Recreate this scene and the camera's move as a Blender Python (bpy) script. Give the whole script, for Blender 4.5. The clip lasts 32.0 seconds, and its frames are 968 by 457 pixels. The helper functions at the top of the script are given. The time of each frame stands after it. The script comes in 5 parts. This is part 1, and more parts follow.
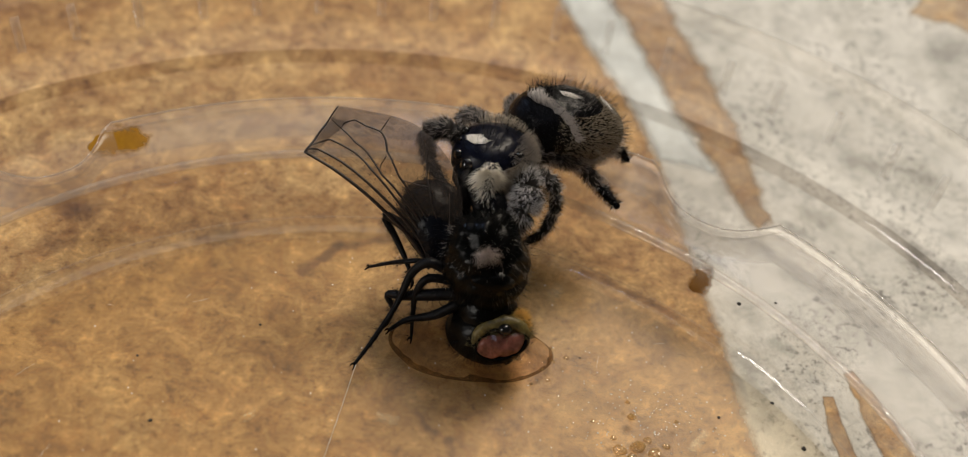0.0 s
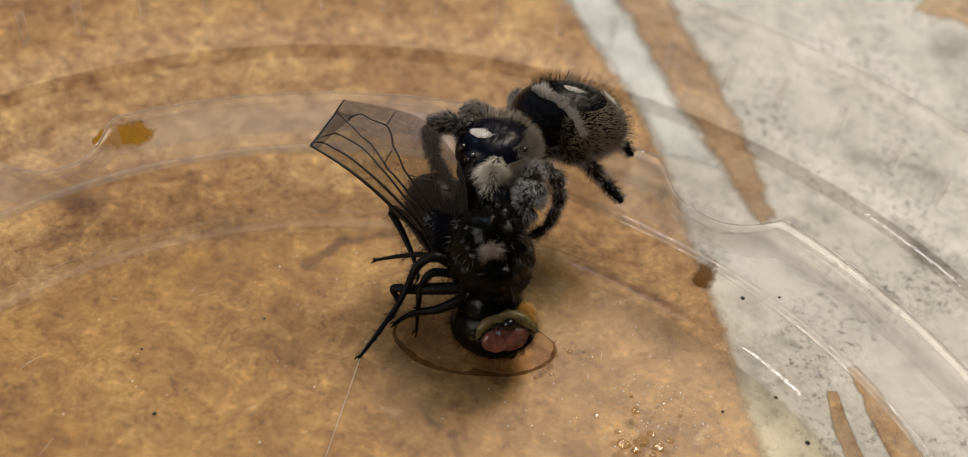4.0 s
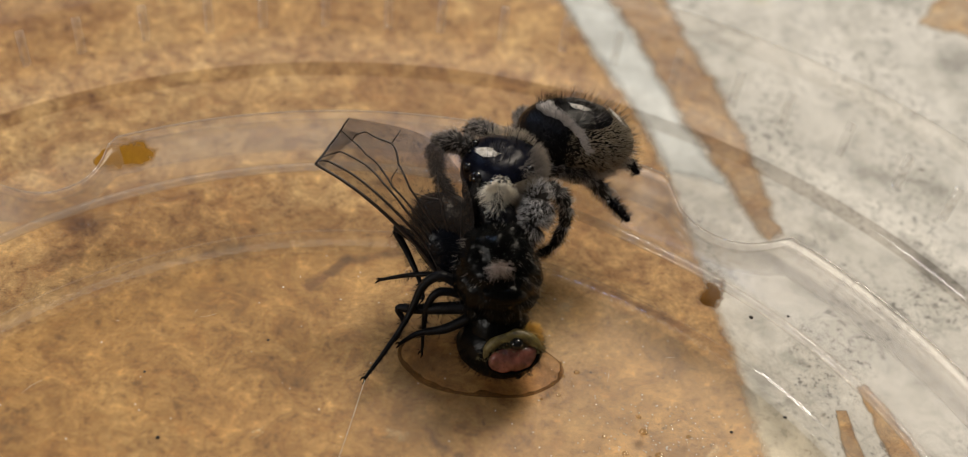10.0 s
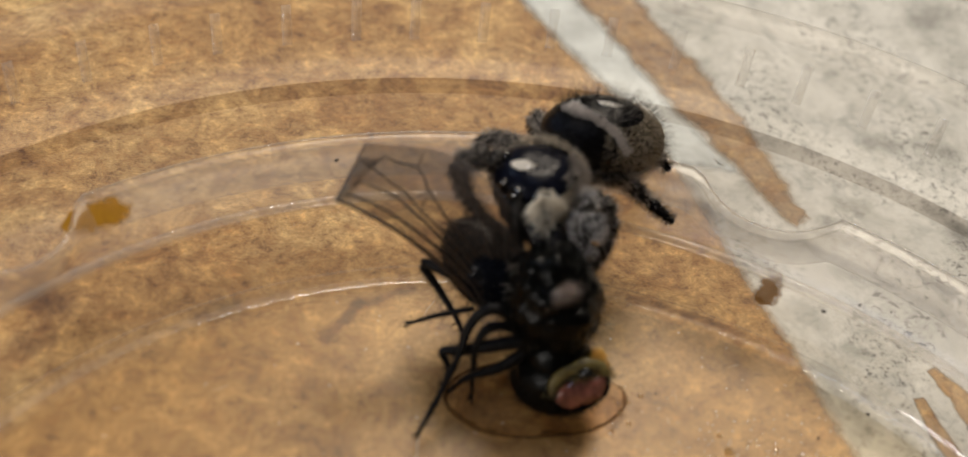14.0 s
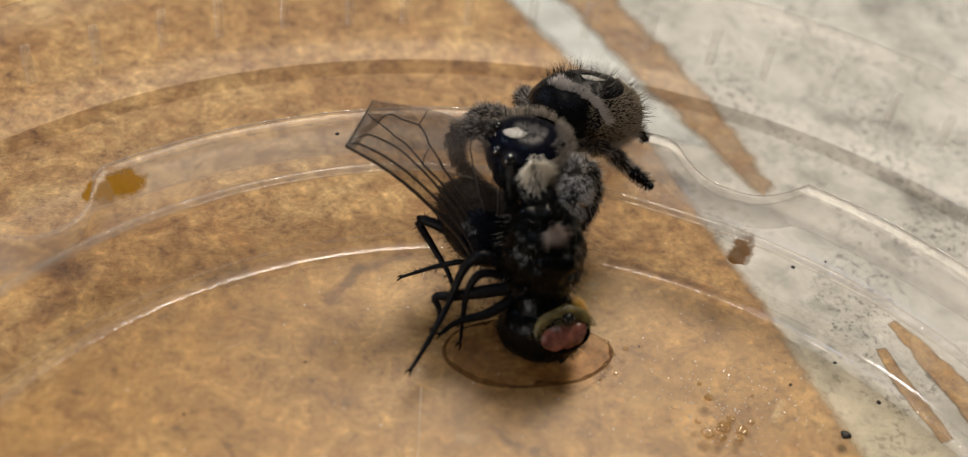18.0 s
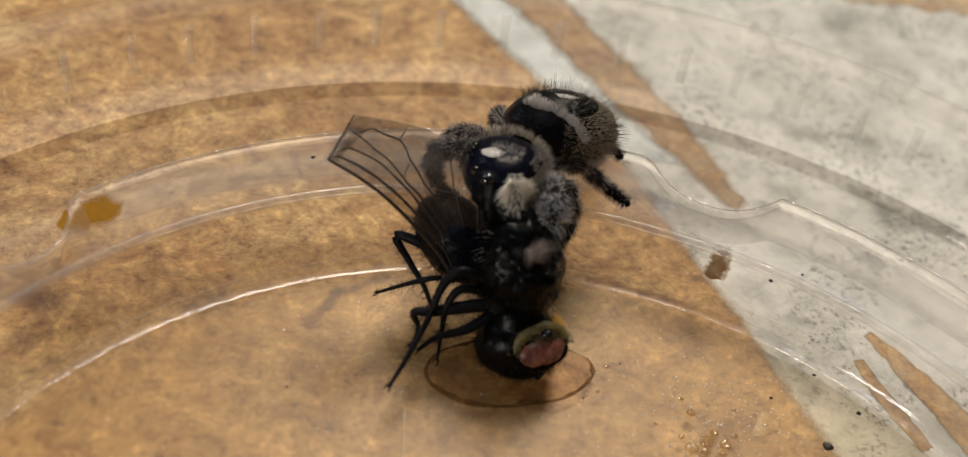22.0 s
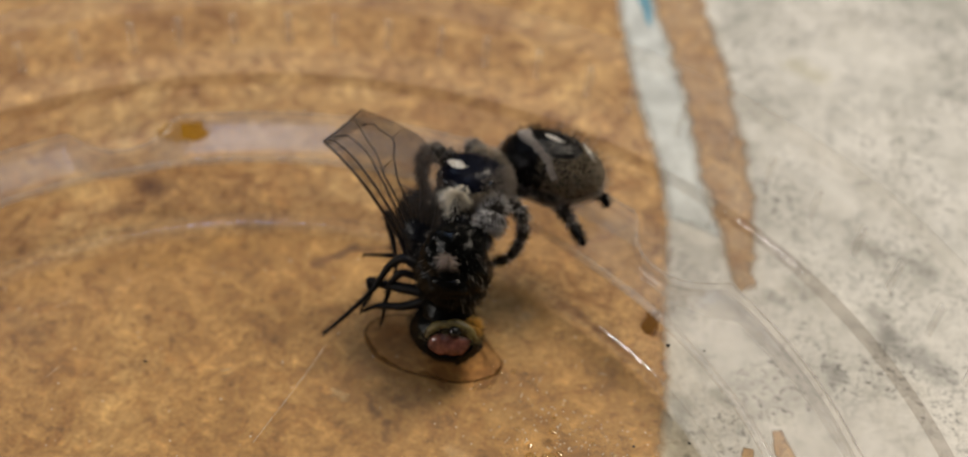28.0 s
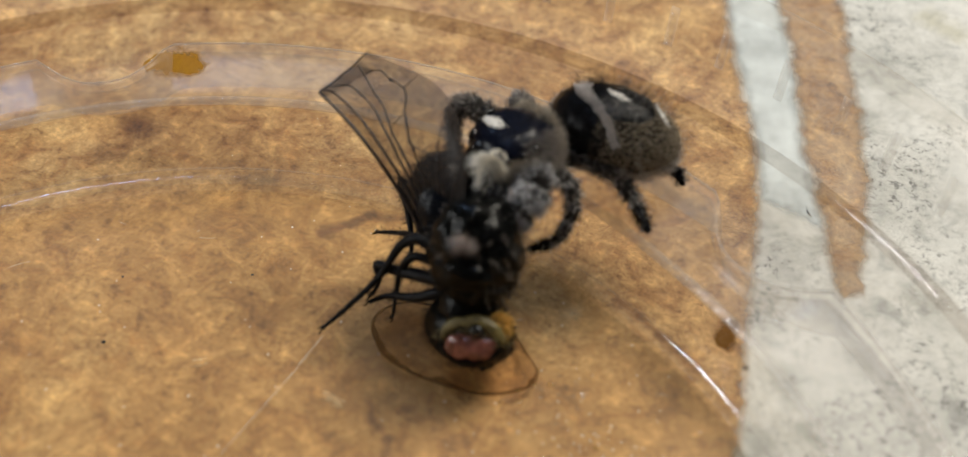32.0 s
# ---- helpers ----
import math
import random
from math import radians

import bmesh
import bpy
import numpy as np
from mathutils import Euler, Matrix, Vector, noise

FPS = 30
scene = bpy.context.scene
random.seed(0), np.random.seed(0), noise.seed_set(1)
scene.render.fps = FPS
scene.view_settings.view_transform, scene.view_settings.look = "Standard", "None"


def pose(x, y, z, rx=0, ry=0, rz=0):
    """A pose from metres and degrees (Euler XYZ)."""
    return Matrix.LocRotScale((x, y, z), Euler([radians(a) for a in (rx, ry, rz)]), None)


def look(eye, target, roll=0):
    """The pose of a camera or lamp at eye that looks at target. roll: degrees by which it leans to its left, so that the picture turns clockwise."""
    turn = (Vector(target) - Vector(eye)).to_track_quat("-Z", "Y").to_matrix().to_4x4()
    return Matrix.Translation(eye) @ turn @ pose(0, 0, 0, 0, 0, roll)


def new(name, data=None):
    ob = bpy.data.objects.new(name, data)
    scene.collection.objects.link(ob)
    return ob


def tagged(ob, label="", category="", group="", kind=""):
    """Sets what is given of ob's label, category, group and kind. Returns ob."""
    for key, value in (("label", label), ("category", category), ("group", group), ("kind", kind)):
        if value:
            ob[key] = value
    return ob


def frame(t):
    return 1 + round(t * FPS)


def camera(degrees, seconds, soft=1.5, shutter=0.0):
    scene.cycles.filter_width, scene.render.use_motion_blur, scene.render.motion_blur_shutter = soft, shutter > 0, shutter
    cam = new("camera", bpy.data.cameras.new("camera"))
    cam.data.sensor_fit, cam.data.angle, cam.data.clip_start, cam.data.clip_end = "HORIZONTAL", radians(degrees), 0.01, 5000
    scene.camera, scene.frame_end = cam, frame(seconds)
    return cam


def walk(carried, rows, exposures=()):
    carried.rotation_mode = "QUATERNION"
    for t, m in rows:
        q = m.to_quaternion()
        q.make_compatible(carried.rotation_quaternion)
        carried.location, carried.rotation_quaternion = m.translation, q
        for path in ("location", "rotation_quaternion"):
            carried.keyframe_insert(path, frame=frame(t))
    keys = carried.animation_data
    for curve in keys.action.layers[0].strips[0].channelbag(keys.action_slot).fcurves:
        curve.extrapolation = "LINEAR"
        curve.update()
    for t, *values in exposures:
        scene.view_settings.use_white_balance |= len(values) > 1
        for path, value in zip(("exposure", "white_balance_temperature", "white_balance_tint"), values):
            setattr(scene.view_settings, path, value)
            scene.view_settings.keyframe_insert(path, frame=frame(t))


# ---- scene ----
MM = 0.001
cam = camera(36.7, 32.0, soft=0.6)
# seconds, eye, aim (millimetres) and roll
PATH = [
    (0, (0.16, -46.37, 50.19), (0.10, -6.37, 5.47), 7.20),
    (0.5, (0.23, -46.59, 50.09), (0.15, -6.43, 5.51), 7.23),
    (1, (0.14, -46.57, 50.12), (0.09, -6.41, 5.53), 7.25),
    (1.5, (0.20, -46.29, 50.37), (0.14, -6.43, 5.52), 7.24),
    (2, (0.19, -46.56, 50.19), (0.06, -6.50, 5.52), 7.21),
    (2.5, (0.31, -46.63, 50.05), (-0.03, -6.54, 5.41), 6.97),
    (3, (0.32, -46.48, 50.32), (0.03, -6.66, 5.44), 6.97),
    (3.5, (0.29, -46.67, 50.01), (-0.00, -6.60, 5.36), 6.99),
    (5.5, (0.20, -46.68, 49.95), (-0.04, -6.66, 5.24), 7.01),
    (6, (0.19, -46.51, 50.10), (0.03, -6.63, 5.27), 7.07),
    (6.5, (0.16, -46.44, 50.24), (-0.02, -6.65, 5.33), 7.03),
    (7, (0.15, -46.41, 50.21), (-0.01, -6.58, 5.34), 7.09),
    (7.5, (0.03, -46.65, 50.07), (-0.05, -6.67, 5.33), 7.14),
    (8, (0.20, -46.52, 50.21), (-0.02, -6.67, 5.35), 6.95),
    (8.5, (-0.05, -46.51, 49.97), (-0.08, -6.51, 5.25), 7.13),
    (9, (0.00, -46.50, 50.00), (0.00, -6.49, 5.28), 7.07),
    (9.5, (-0.16, -46.41, 50.09), (-0.04, -6.45, 5.33), 7.16),
    (10, (-0.24, -45.91, 49.91), (-0.37, -5.64, 5.43), 6.91),
    (10.5, (-1.50, -45.15, 49.49), (-1.39, -4.58, 5.29), 6.97),
    (11, (-2.64, -43.73, 49.76), (-1.99, -2.61, 6.08), 6.81),
    (11.5, (-3.72, -42.70, 49.05), (-1.42, -1.55, 5.44), 7.33),
    (12, (-4.41, -43.39, 48.02), (-1.48, -1.79, 4.88), 6.54),
    (12.5, (-6.55, -41.70, 47.11), (0.01, -1.98, 2.62), 8.69),
    (13, (-8.97, -41.47, 45.62), (-1.01, -0.63, 2.39), 9.02),
    (13.5, (-9.15, -39.62, 45.44), (-1.24, -0.02, 1.06), 8.37),
    (14, (-9.97, -40.82, 44.49), (-1.17, -0.44, 0.99), 9.28),
    (14.5, (-10.54, -41.29, 44.24), (-1.89, -0.96, 0.67), 9.13),
    (16.5, (-9.66, -40.22, 41.44), (0.37, 0.74, -1.24), 10.44),
    (17, (-10.85, -43.04, 44.18), (0.12, -2.47, 1.35), 11.01),
    (17.5, (-11.66, -44.61, 45.73), (-0.79, -3.94, 2.98), 10.57),
    (18, (-12.49, -44.97, 45.61), (-1.51, -4.20, 2.98), 10.47),
    (18.5, (-12.62, -44.75, 45.10), (-1.46, -3.78, 2.71), 10.41),
    (19, (-12.61, -44.50, 44.75), (-1.51, -3.34, 2.53), 9.91),
    (19.5, (-12.76, -44.45, 44.47), (-1.54, -3.19, 2.38), 9.92),
    (20, (-13.31, -44.17, 44.02), (-1.68, -2.86, 2.09), 10.12),
    (20.5, (-13.99, -43.43, 43.44), (-1.54, -2.22, 1.65), 10.38),
    (21, (-13.93, -43.24, 43.17), (-0.96, -2.11, 1.46), 10.70),
    (21.5, (-13.74, -44.43, 44.42), (-0.67, -3.08, 2.96), 10.90),
    (22, (-13.65, -44.98, 45.21), (-0.63, -3.71, 3.64), 10.97),
    (22.5, (-13.89, -45.20, 45.21), (-0.96, -3.80, 3.75), 10.78),
    (23, (-14.47, -45.11, 45.21), (-1.71, -3.55, 3.85), 10.60),
    (23.5, (-14.61, -45.05, 45.06), (-1.93, -3.41, 3.77), 10.48),
    (24, (-14.62, -45.03, 45.02), (-1.94, -3.38, 3.74), 10.48),
    (24.5, (-14.19, -45.11, 45.20), (-1.63, -3.54, 3.80), 10.61),
    (25, (-13.60, -45.17, 45.24), (-1.36, -3.78, 3.57), 10.70),
    (25.5, (-11.08, -46.26, 45.55), (0.28, -4.88, 3.61), 10.85),
    (27.5, (15.03, -50.53, 53.60), (5.41, -9.82, 10.59), 2.88),
    (28, (18.42, -49.86, 54.17), (3.54, -10.44, 11.45), 0.56),
    (28.5, (22.95, -48.67, 53.93), (3.81, -11.08, 11.26), -0.98),
    (29, (23.68, -43.62, 53.75), (4.29, -6.27, 10.98), -0.26),
    (29.5, (20.64, -42.44, 50.99), (0.91, -5.89, 7.70), -0.61),
    (30, (19.28, -42.02, 49.12), (-0.56, -6.16, 5.29), -1.38),
    (30.5, (17.42, -40.78, 47.50), (-1.64, -4.63, 3.57), -1.13),
    (31, (17.49, -39.28, 46.13), (-0.89, -3.26, 1.80), -0.77),
    (31.5, (16.83, -39.24, 45.38), (-1.41, -3.10, 1.09), -0.60),
    (32, (16.83, -38.91, 45.25), (-1.21, -2.85, 0.82), -0.50),
]
EXPOSURES = [(0.0, 0.0, 6500, 10), (28.0, 0.0, 6500, 10), (29.0, 0.0, 6250, 9), (30.0, 0.0, 6350, 9), (31.0, 0.26, 6100, 8), (32.0, 0.30, 6050, 7)]
walk(cam, [(t, look([v * MM for v in e], [v * MM for v in a], roll)) for t, e, a, roll in PATH], EXPOSURES)
cam.data.dof.use_dof = True
cam.data.dof.focus_distance = 0.0622
cam.data.dof.aperture_fstop = 40.0

# ---- world and light ----
world = bpy.data.worlds.new("world")
scene.world = world
world.use_nodes = True
wn = world.node_tree.nodes["Background"]
wn.inputs["Color"].default_value = (0.55, 0.68, 0.9, 1)
wn.inputs["Strength"].default_value = 0.5


def area_lamp(name, eye, target, size, power, colour):
    data = bpy.data.lights.new(name, "AREA")
    data.shape, data.size, data.size_y = "RECTANGLE", size[0], size[1]
    data.energy, data.color = power, colour
    ob = new(name, data)
    ob.matrix_world = look(eye, target)
    return ob


area_lamp("large_window_light", (0.36, 0.92, 1.28), (0, 0, 0), (0.62, 0.52), 22.2, (1.0, 0.87, 0.70))
area_lamp("roof_window_light", (-0.21, -0.02, 1.66), (0, 0, 0), (0.22, 0.22), 1.3, (0.45, 0.62, 1.0))
# broad fill lamp added under the closed ceiling to soften the shadows
area_lamp("overhead_fill_light", (0.05, 0.70, 1.70), (0.05, 0.70, 0), (1.1, 1.1), 4.0, (1.0, 0.94, 0.86))
area_lamp("window_light", (-1.17, -0.75, 0.54), (0, 0, 0), (0.24, 0.42), 7.0, (1.0, 0.95, 0.88))
area_lamp("window_light", (-1.09, 0.92, 1.11), (0, 0, 0), (0.24, 0.16), 3.6, (0.50, 0.68, 1.0))


# ---- materials ----
def mat(name):
    m = bpy.data.materials.new(name)
    m.use_nodes = True
    nt = m.node_tree
    b = nt.nodes["Principled BSDF"]
    return m, nt, b


def node(nt, kind, **inputs):
    n = nt.nodes.new(kind)
    for k, v in inputs.items():
        n.inputs[k.replace("_", " ")].default_value = v
    return n


def ramp(nt, fac, stops):
    r = nt.nodes.new("ShaderNodeValToRGB")
    while len(r.color_ramp.elements) < len(stops):
        r.color_ramp.elements.new(0.5)
    for e, (p, c) in zip(r.color_ramp.elements, stops):
        e.position, e.color = p, (*c, 1) if len(c) == 3 else c
    nt.links.new(fac, r.inputs["Fac"])
    return r.outputs["Color"]


def coords(nt, scale=(1, 1, 1)):
    """Object coordinates in millimetres."""
    tc = nt.nodes.new("ShaderNodeTexCoord")
    mp = nt.nodes.new("ShaderNodeMapping")
    mp.inputs["Scale"].default_value = [s / MM for s in scale]
    nt.links.new(tc.outputs["Object"], mp.inputs["Vector"])
    return mp.outputs["Vector"]


def noise_tex(nt, vec, scale, detail=4, rough=0.55, distort=0.0):
    n = node(nt, "ShaderNodeTexNoise", Scale=scale, Detail=detail, Roughness=rough, Distortion=distort)
    nt.links.new(vec, n.inputs["Vector"])
    return n.outputs["Fac"]


def mix(nt, fac, a, b, kind="MIX"):
    m = nt.nodes.new("ShaderNodeMix")
    m.data_type, m.blend_type = "RGBA", kind
    for slot, v in ((0, fac), (6, a), (7, b)):
        if hasattr(v, "is_output"):
            nt.links.new(v, m.inputs[slot])
        else:
            m.inputs[slot].default_value = v if slot == 0 else (*v, 1)
    return m.outputs[2]


def bump(nt, b, fac, height, strength=1.0):
    n = nt.nodes.new("ShaderNodeBump")
    n.inputs["Distance"].default_value = height * MM
    n.inputs["Strength"].default_value = strength
    nt.links.new(fac, n.inputs["Height"])
    nt.links.new(n.outputs["Normal"], b.inputs["Normal"])


def plain(name, colour, rough=0.5, spec=0.5, metal=0.0, grain=0.0, grain_scale=3.0, relief=0.05):
    m, nt, b = mat(name)
    b.inputs["Base Color"].default_value = (*colour, 1)
    b.inputs["Roughness"].default_value = rough
    b.inputs["Specular IOR Level"].default_value = spec
    b.inputs["Metallic"].default_value = metal
    if grain:
        v = coords(nt)
        f = noise_tex(nt, v, grain_scale, 5)
        lo, hi = [c * (1 - grain) for c in colour], [min(1, c * (1 + grain)) for c in colour]
        nt.links.new(ramp(nt, f, [(0.3, lo), (0.7, hi)]), b.inputs["Base Color"])
        bump(nt, b, f, relief)
    return m


def vmath(nt, op, a, b=None):
    n = nt.nodes.new("ShaderNodeVectorMath")
    n.operation = op
    for slot, v in ((0, a), (1, b)):
        if v is None:
            continue
        if hasattr(v, "is_output"):
            nt.links.new(v, n.inputs[slot])
        else:
            n.inputs[slot].default_value = v
    return n


def fmath(nt, op, a, b=0.0, clamp=False):
    n = nt.nodes.new("ShaderNodeMath")
    n.operation, n.use_clamp = op, clamp
    for slot, v in ((0, a), (1, b)):
        if hasattr(v, "is_output"):
            nt.links.new(v, n.inputs[slot])
        else:
            n.inputs[slot].default_value = v
    return n.outputs[0]


def wobbled(nt, v, scale=0.9, size=0.8):
    """Coordinates flattened to the table's plane and pushed about by noise, for uneven stains."""
    n = node(nt, "ShaderNodeTexNoise", Scale=scale, Detail=5.0, Roughness=0.65)
    nt.links.new(v, n.inputs["Vector"])
    off = vmath(nt, "MULTIPLY", vmath(nt, "SUBTRACT", n.outputs["Color"], (0.5, 0.5, 0.5)).outputs[0], (size * 2, size * 2, 0))
    return vmath(nt, "MULTIPLY", vmath(nt, "ADD", v, off.outputs[0]).outputs[0], (1, 1, 0)).outputs[0]


def stroke(nt, w, a, b, width, soft):
    """1 inside a streak from a to b, fading to 0 over its soft edge."""
    ab = Vector((b[0] - a[0], b[1] - a[1], 0))
    rel = vmath(nt, "SUBTRACT", w, (a[0], a[1], 0)).outputs[0]
    along = vmath(nt, "DOT_PRODUCT", rel, tuple(ab / max(1e-6, ab.length_squared))).outputs["Value"]
    along = fmath(nt, "MULTIPLY", along, 1.0, True)
    sc = nt.nodes.new("ShaderNodeVectorMath")
    sc.operation = "SCALE"
    sc.inputs[0].default_value = ab
    nt.links.new(along, sc.inputs["Scale"])
    d = vmath(nt, "LENGTH", vmath(nt, "SUBTRACT", rel, sc.outputs[0]).outputs[0]).outputs["Value"]
    r = nt.nodes.new("ShaderNodeMapRange")
    r.interpolation_type = "SMOOTHSTEP"
    for slot, x in ((1, max(0.0, width - soft)), (2, width + soft), (3, 1.0), (4, 0.0)):
        r.inputs[slot].default_value = x
    nt.links.new(d, r.inputs[0])
    return r.outputs[0]


# old stains, a curved dark line and painted-in shade on the tan: ends, half width, soft edge, colour left, how strong
PAINT_MARKS = [((-7.7, -5.1), (-6.3, -3.3), 0.26, 0.2, (0.40, 0.29, 0.33), 1.0),
               ((-6.3, -3.3), (-4.2, -2.5), 0.24, 0.22, (0.44, 0.33, 0.37), 0.85),
               ((-11.8, -3.5), (-11.3, -3.5), 0.45, 0.45, (0.50, 0.47, 0.48), 0.75),
               ((-18.8, -3.0), (-18.0, -3.1), 0.7, 0.7, (0.38, 0.30, 0.26), 0.85),
               ((-19.0, -5.2), (-18.4, -5.0), 0.5, 0.5, (0.45, 0.36, 0.32), 0.7),
               # curved darker line in three strokes
               ((-1.7, -11.9), (-1.2, -12.5), 0.13, 0.14, (0.52, 0.42, 0.46), 0.75),
               ((-1.2, -12.5), (-0.3, -13.0), 0.13, 0.14, (0.50, 0.40, 0.45), 0.75),
               ((-0.3, -13.0), (0.2, -13.9), 0.16, 0.15, (0.46, 0.36, 0.40), 0.8),
               ((4.9, -3.0), (7.0, -3.9), 0.16, 0.2, (0.55, 0.44, 0.36), 0.75),
               ((7.0, -3.9), (10.0, -5.3), 0.18, 0.25, (0.55, 0.44, 0.36), 0.75),
               ((-24.6, -11.2), (-23.0, -11.9), 0.35, 0.35, (0.30, 0.32, 0.36), 0.85),
               ((-23.4, -12.6), (-18.2, -14.4), 0.30, 0.5, (0.66, 0.64, 0.70), 0.7),
               # shade before the insects, painted into the tan as a soft darker stroke
               ((-3.6, -12.2), (-0.6, -11.6), 0.8, 1.0, (0.80, 0.72, 0.70), 0.6),
               ((-9.0, -1.0), (-3.5, -0.8), 0.5, 0.9, (0.82, 0.78, 0.72), 0.7),
               ((2.2, -11.4), (2.9, -12.6), 0.12, 0.16, (0.62, 0.52, 0.46), 0.7),
               ((6.4, -5.4), (8.6, -6.6), 0.5, 0.8, (0.78, 0.72, 0.64), 0.7),
               ((3.8, -8.0), (5.2, -11.0), 0.5, 0.9, (0.80, 0.78, 0.80), 0.6),
               ((-16.0, -7.0), (-13.0, -6.0), 0.7, 1.0, (0.80, 0.76, 0.70), 0.6),
               ((-11.0, -11.8), (-8.6, -12.4), 0.5, 0.7, (0.72, 0.62, 0.55), 0.6),
               ((-4.5, 17.2), (-2.9, 16.8), 0.15, 0.2, (0.55, 0.45, 0.40), 0.7),
               ((-2.9, 16.8), (-1.5, 17.4), 0.15, 0.2, (0.55, 0.45, 0.40), 0.7)]


def feather(nt, b, v):
    """Worn paint edges: the coat breaks up and thins out towards its rim."""
    at = nt.nodes.new("ShaderNodeAttribute")
    at.attribute_name = "coat"
    n = noise_tex(nt, v, 1.6, 6, 0.7)
    f = fmath(nt, "ADD", at.outputs["Fac"], fmath(nt, "MULTIPLY", fmath(nt, "SUBTRACT", n, 0.5), 0.6))
    r = nt.nodes.new("ShaderNodeMapRange")
    r.interpolation_type = "SMOOTHSTEP"
    for slot, x in ((1, 0.08), (2, 0.92), (3, 0.0), (4, 1.0)):
        r.inputs[slot].default_value = x
    nt.links.new(f, r.inputs[0])
    full = fmath(nt, "MAXIMUM", r.outputs[0], fmath(nt, "GREATER_THAN", at.outputs["Fac"], 0.995))
    clear, m = nt.nodes.new("ShaderNodeBsdfTransparent"), nt.nodes.new("ShaderNodeMixShader")
    nt.links.new(full, m.inputs["Fac"])
    nt.links.new(clear.outputs[0], m.inputs[1])
    nt.links.new(b.outputs[0], m.inputs[2])
    nt.links.new(m.outputs[0], nt.nodes["Material Output"].inputs["Surface"])


def tan_paint(name, worn=0.0):
    m, nt, b = mat(name)
    v = coords(nt)
    big = noise_tex(nt, v, 0.11, 5, 0.6, 0.5)
    mid = noise_tex(nt, v, 0.55, 7, 0.66, 0.9)
    spots = noise_tex(nt, v, 1.4, 6, 0.74, 0.3)
    fine = noise_tex(nt, v, 4.2, 5, 0.75)
    fibre = noise_tex(nt, coords(nt, (0.9, 3.2, 1)), 1.6, 4, 0.7, 0.3)
    base = ramp(nt, big, [(0.30, (0.35, 0.190, 0.062)), (0.5, (0.47, 0.276, 0.100)), (0.72, (0.57, 0.388, 0.170))])
    stain = ramp(nt, mid, [(0.30, (0.50, 0.38, 0.31)), (0.42, (0.80, 0.71, 0.64)), (0.52, (1, 1, 1)), (0.64, (1.34, 1.40, 1.48))])
    col = mix(nt, 0.9, base, stain, "MULTIPLY")
    sp = ramp(nt, spots, [(0.32, (0.40, 0.31, 0.26)), (0.44, (0.84, 0.80, 0.76)), (0.54, (1, 1, 1)), (0.67, (1.42, 1.42, 1.40))])
    col = mix(nt, 0.95, col, sp, "MULTIPLY")
    fb = ramp(nt, fibre, [(0.32, (0.68, 0.62, 0.58)), (0.48, (1, 1, 1)), (0.66, (1.12, 1.1, 1.08))])
    col = mix(nt, 0.45, col, fb, "MULTIPLY")
    fn = ramp(nt, fine, [(0.30, (0.50, 0.43, 0.39)), (0.42, (0.93, 0.92, 0.91)), (0.57, (1.02, 1.02, 1.02)), (0.69, (1.3, 1.3, 1.26))])
    col = mix(nt, 0.95, col, fn, "MULTIPLY")
    if worn:
        rub = ramp(nt, noise_tex(nt, v, 0.7, 7, 0.75, 0.4), [(0.36, (worn * 0.2,) * 3), (0.58, (worn,) * 3)])
        col = mix(nt, rub, col, (0.42, 0.40, 0.35))
    else:
        w = wobbled(nt, v, 1.1, 0.4)
        for p, q, half, soft, tone, much in PAINT_MARKS:
            col = mix(nt, fmath(nt, "MULTIPLY", stroke(nt, w, p, q, half, soft), much), col, mix(nt, 1.0, col, tone, "MULTIPLY"))
    nt.links.new(col, b.inputs["Base Color"])
    b.inputs["Roughness"].default_value = 0.6
    bump(nt, b, fine, 0.05, 0.6)
    feather(nt, b, v)
    return m


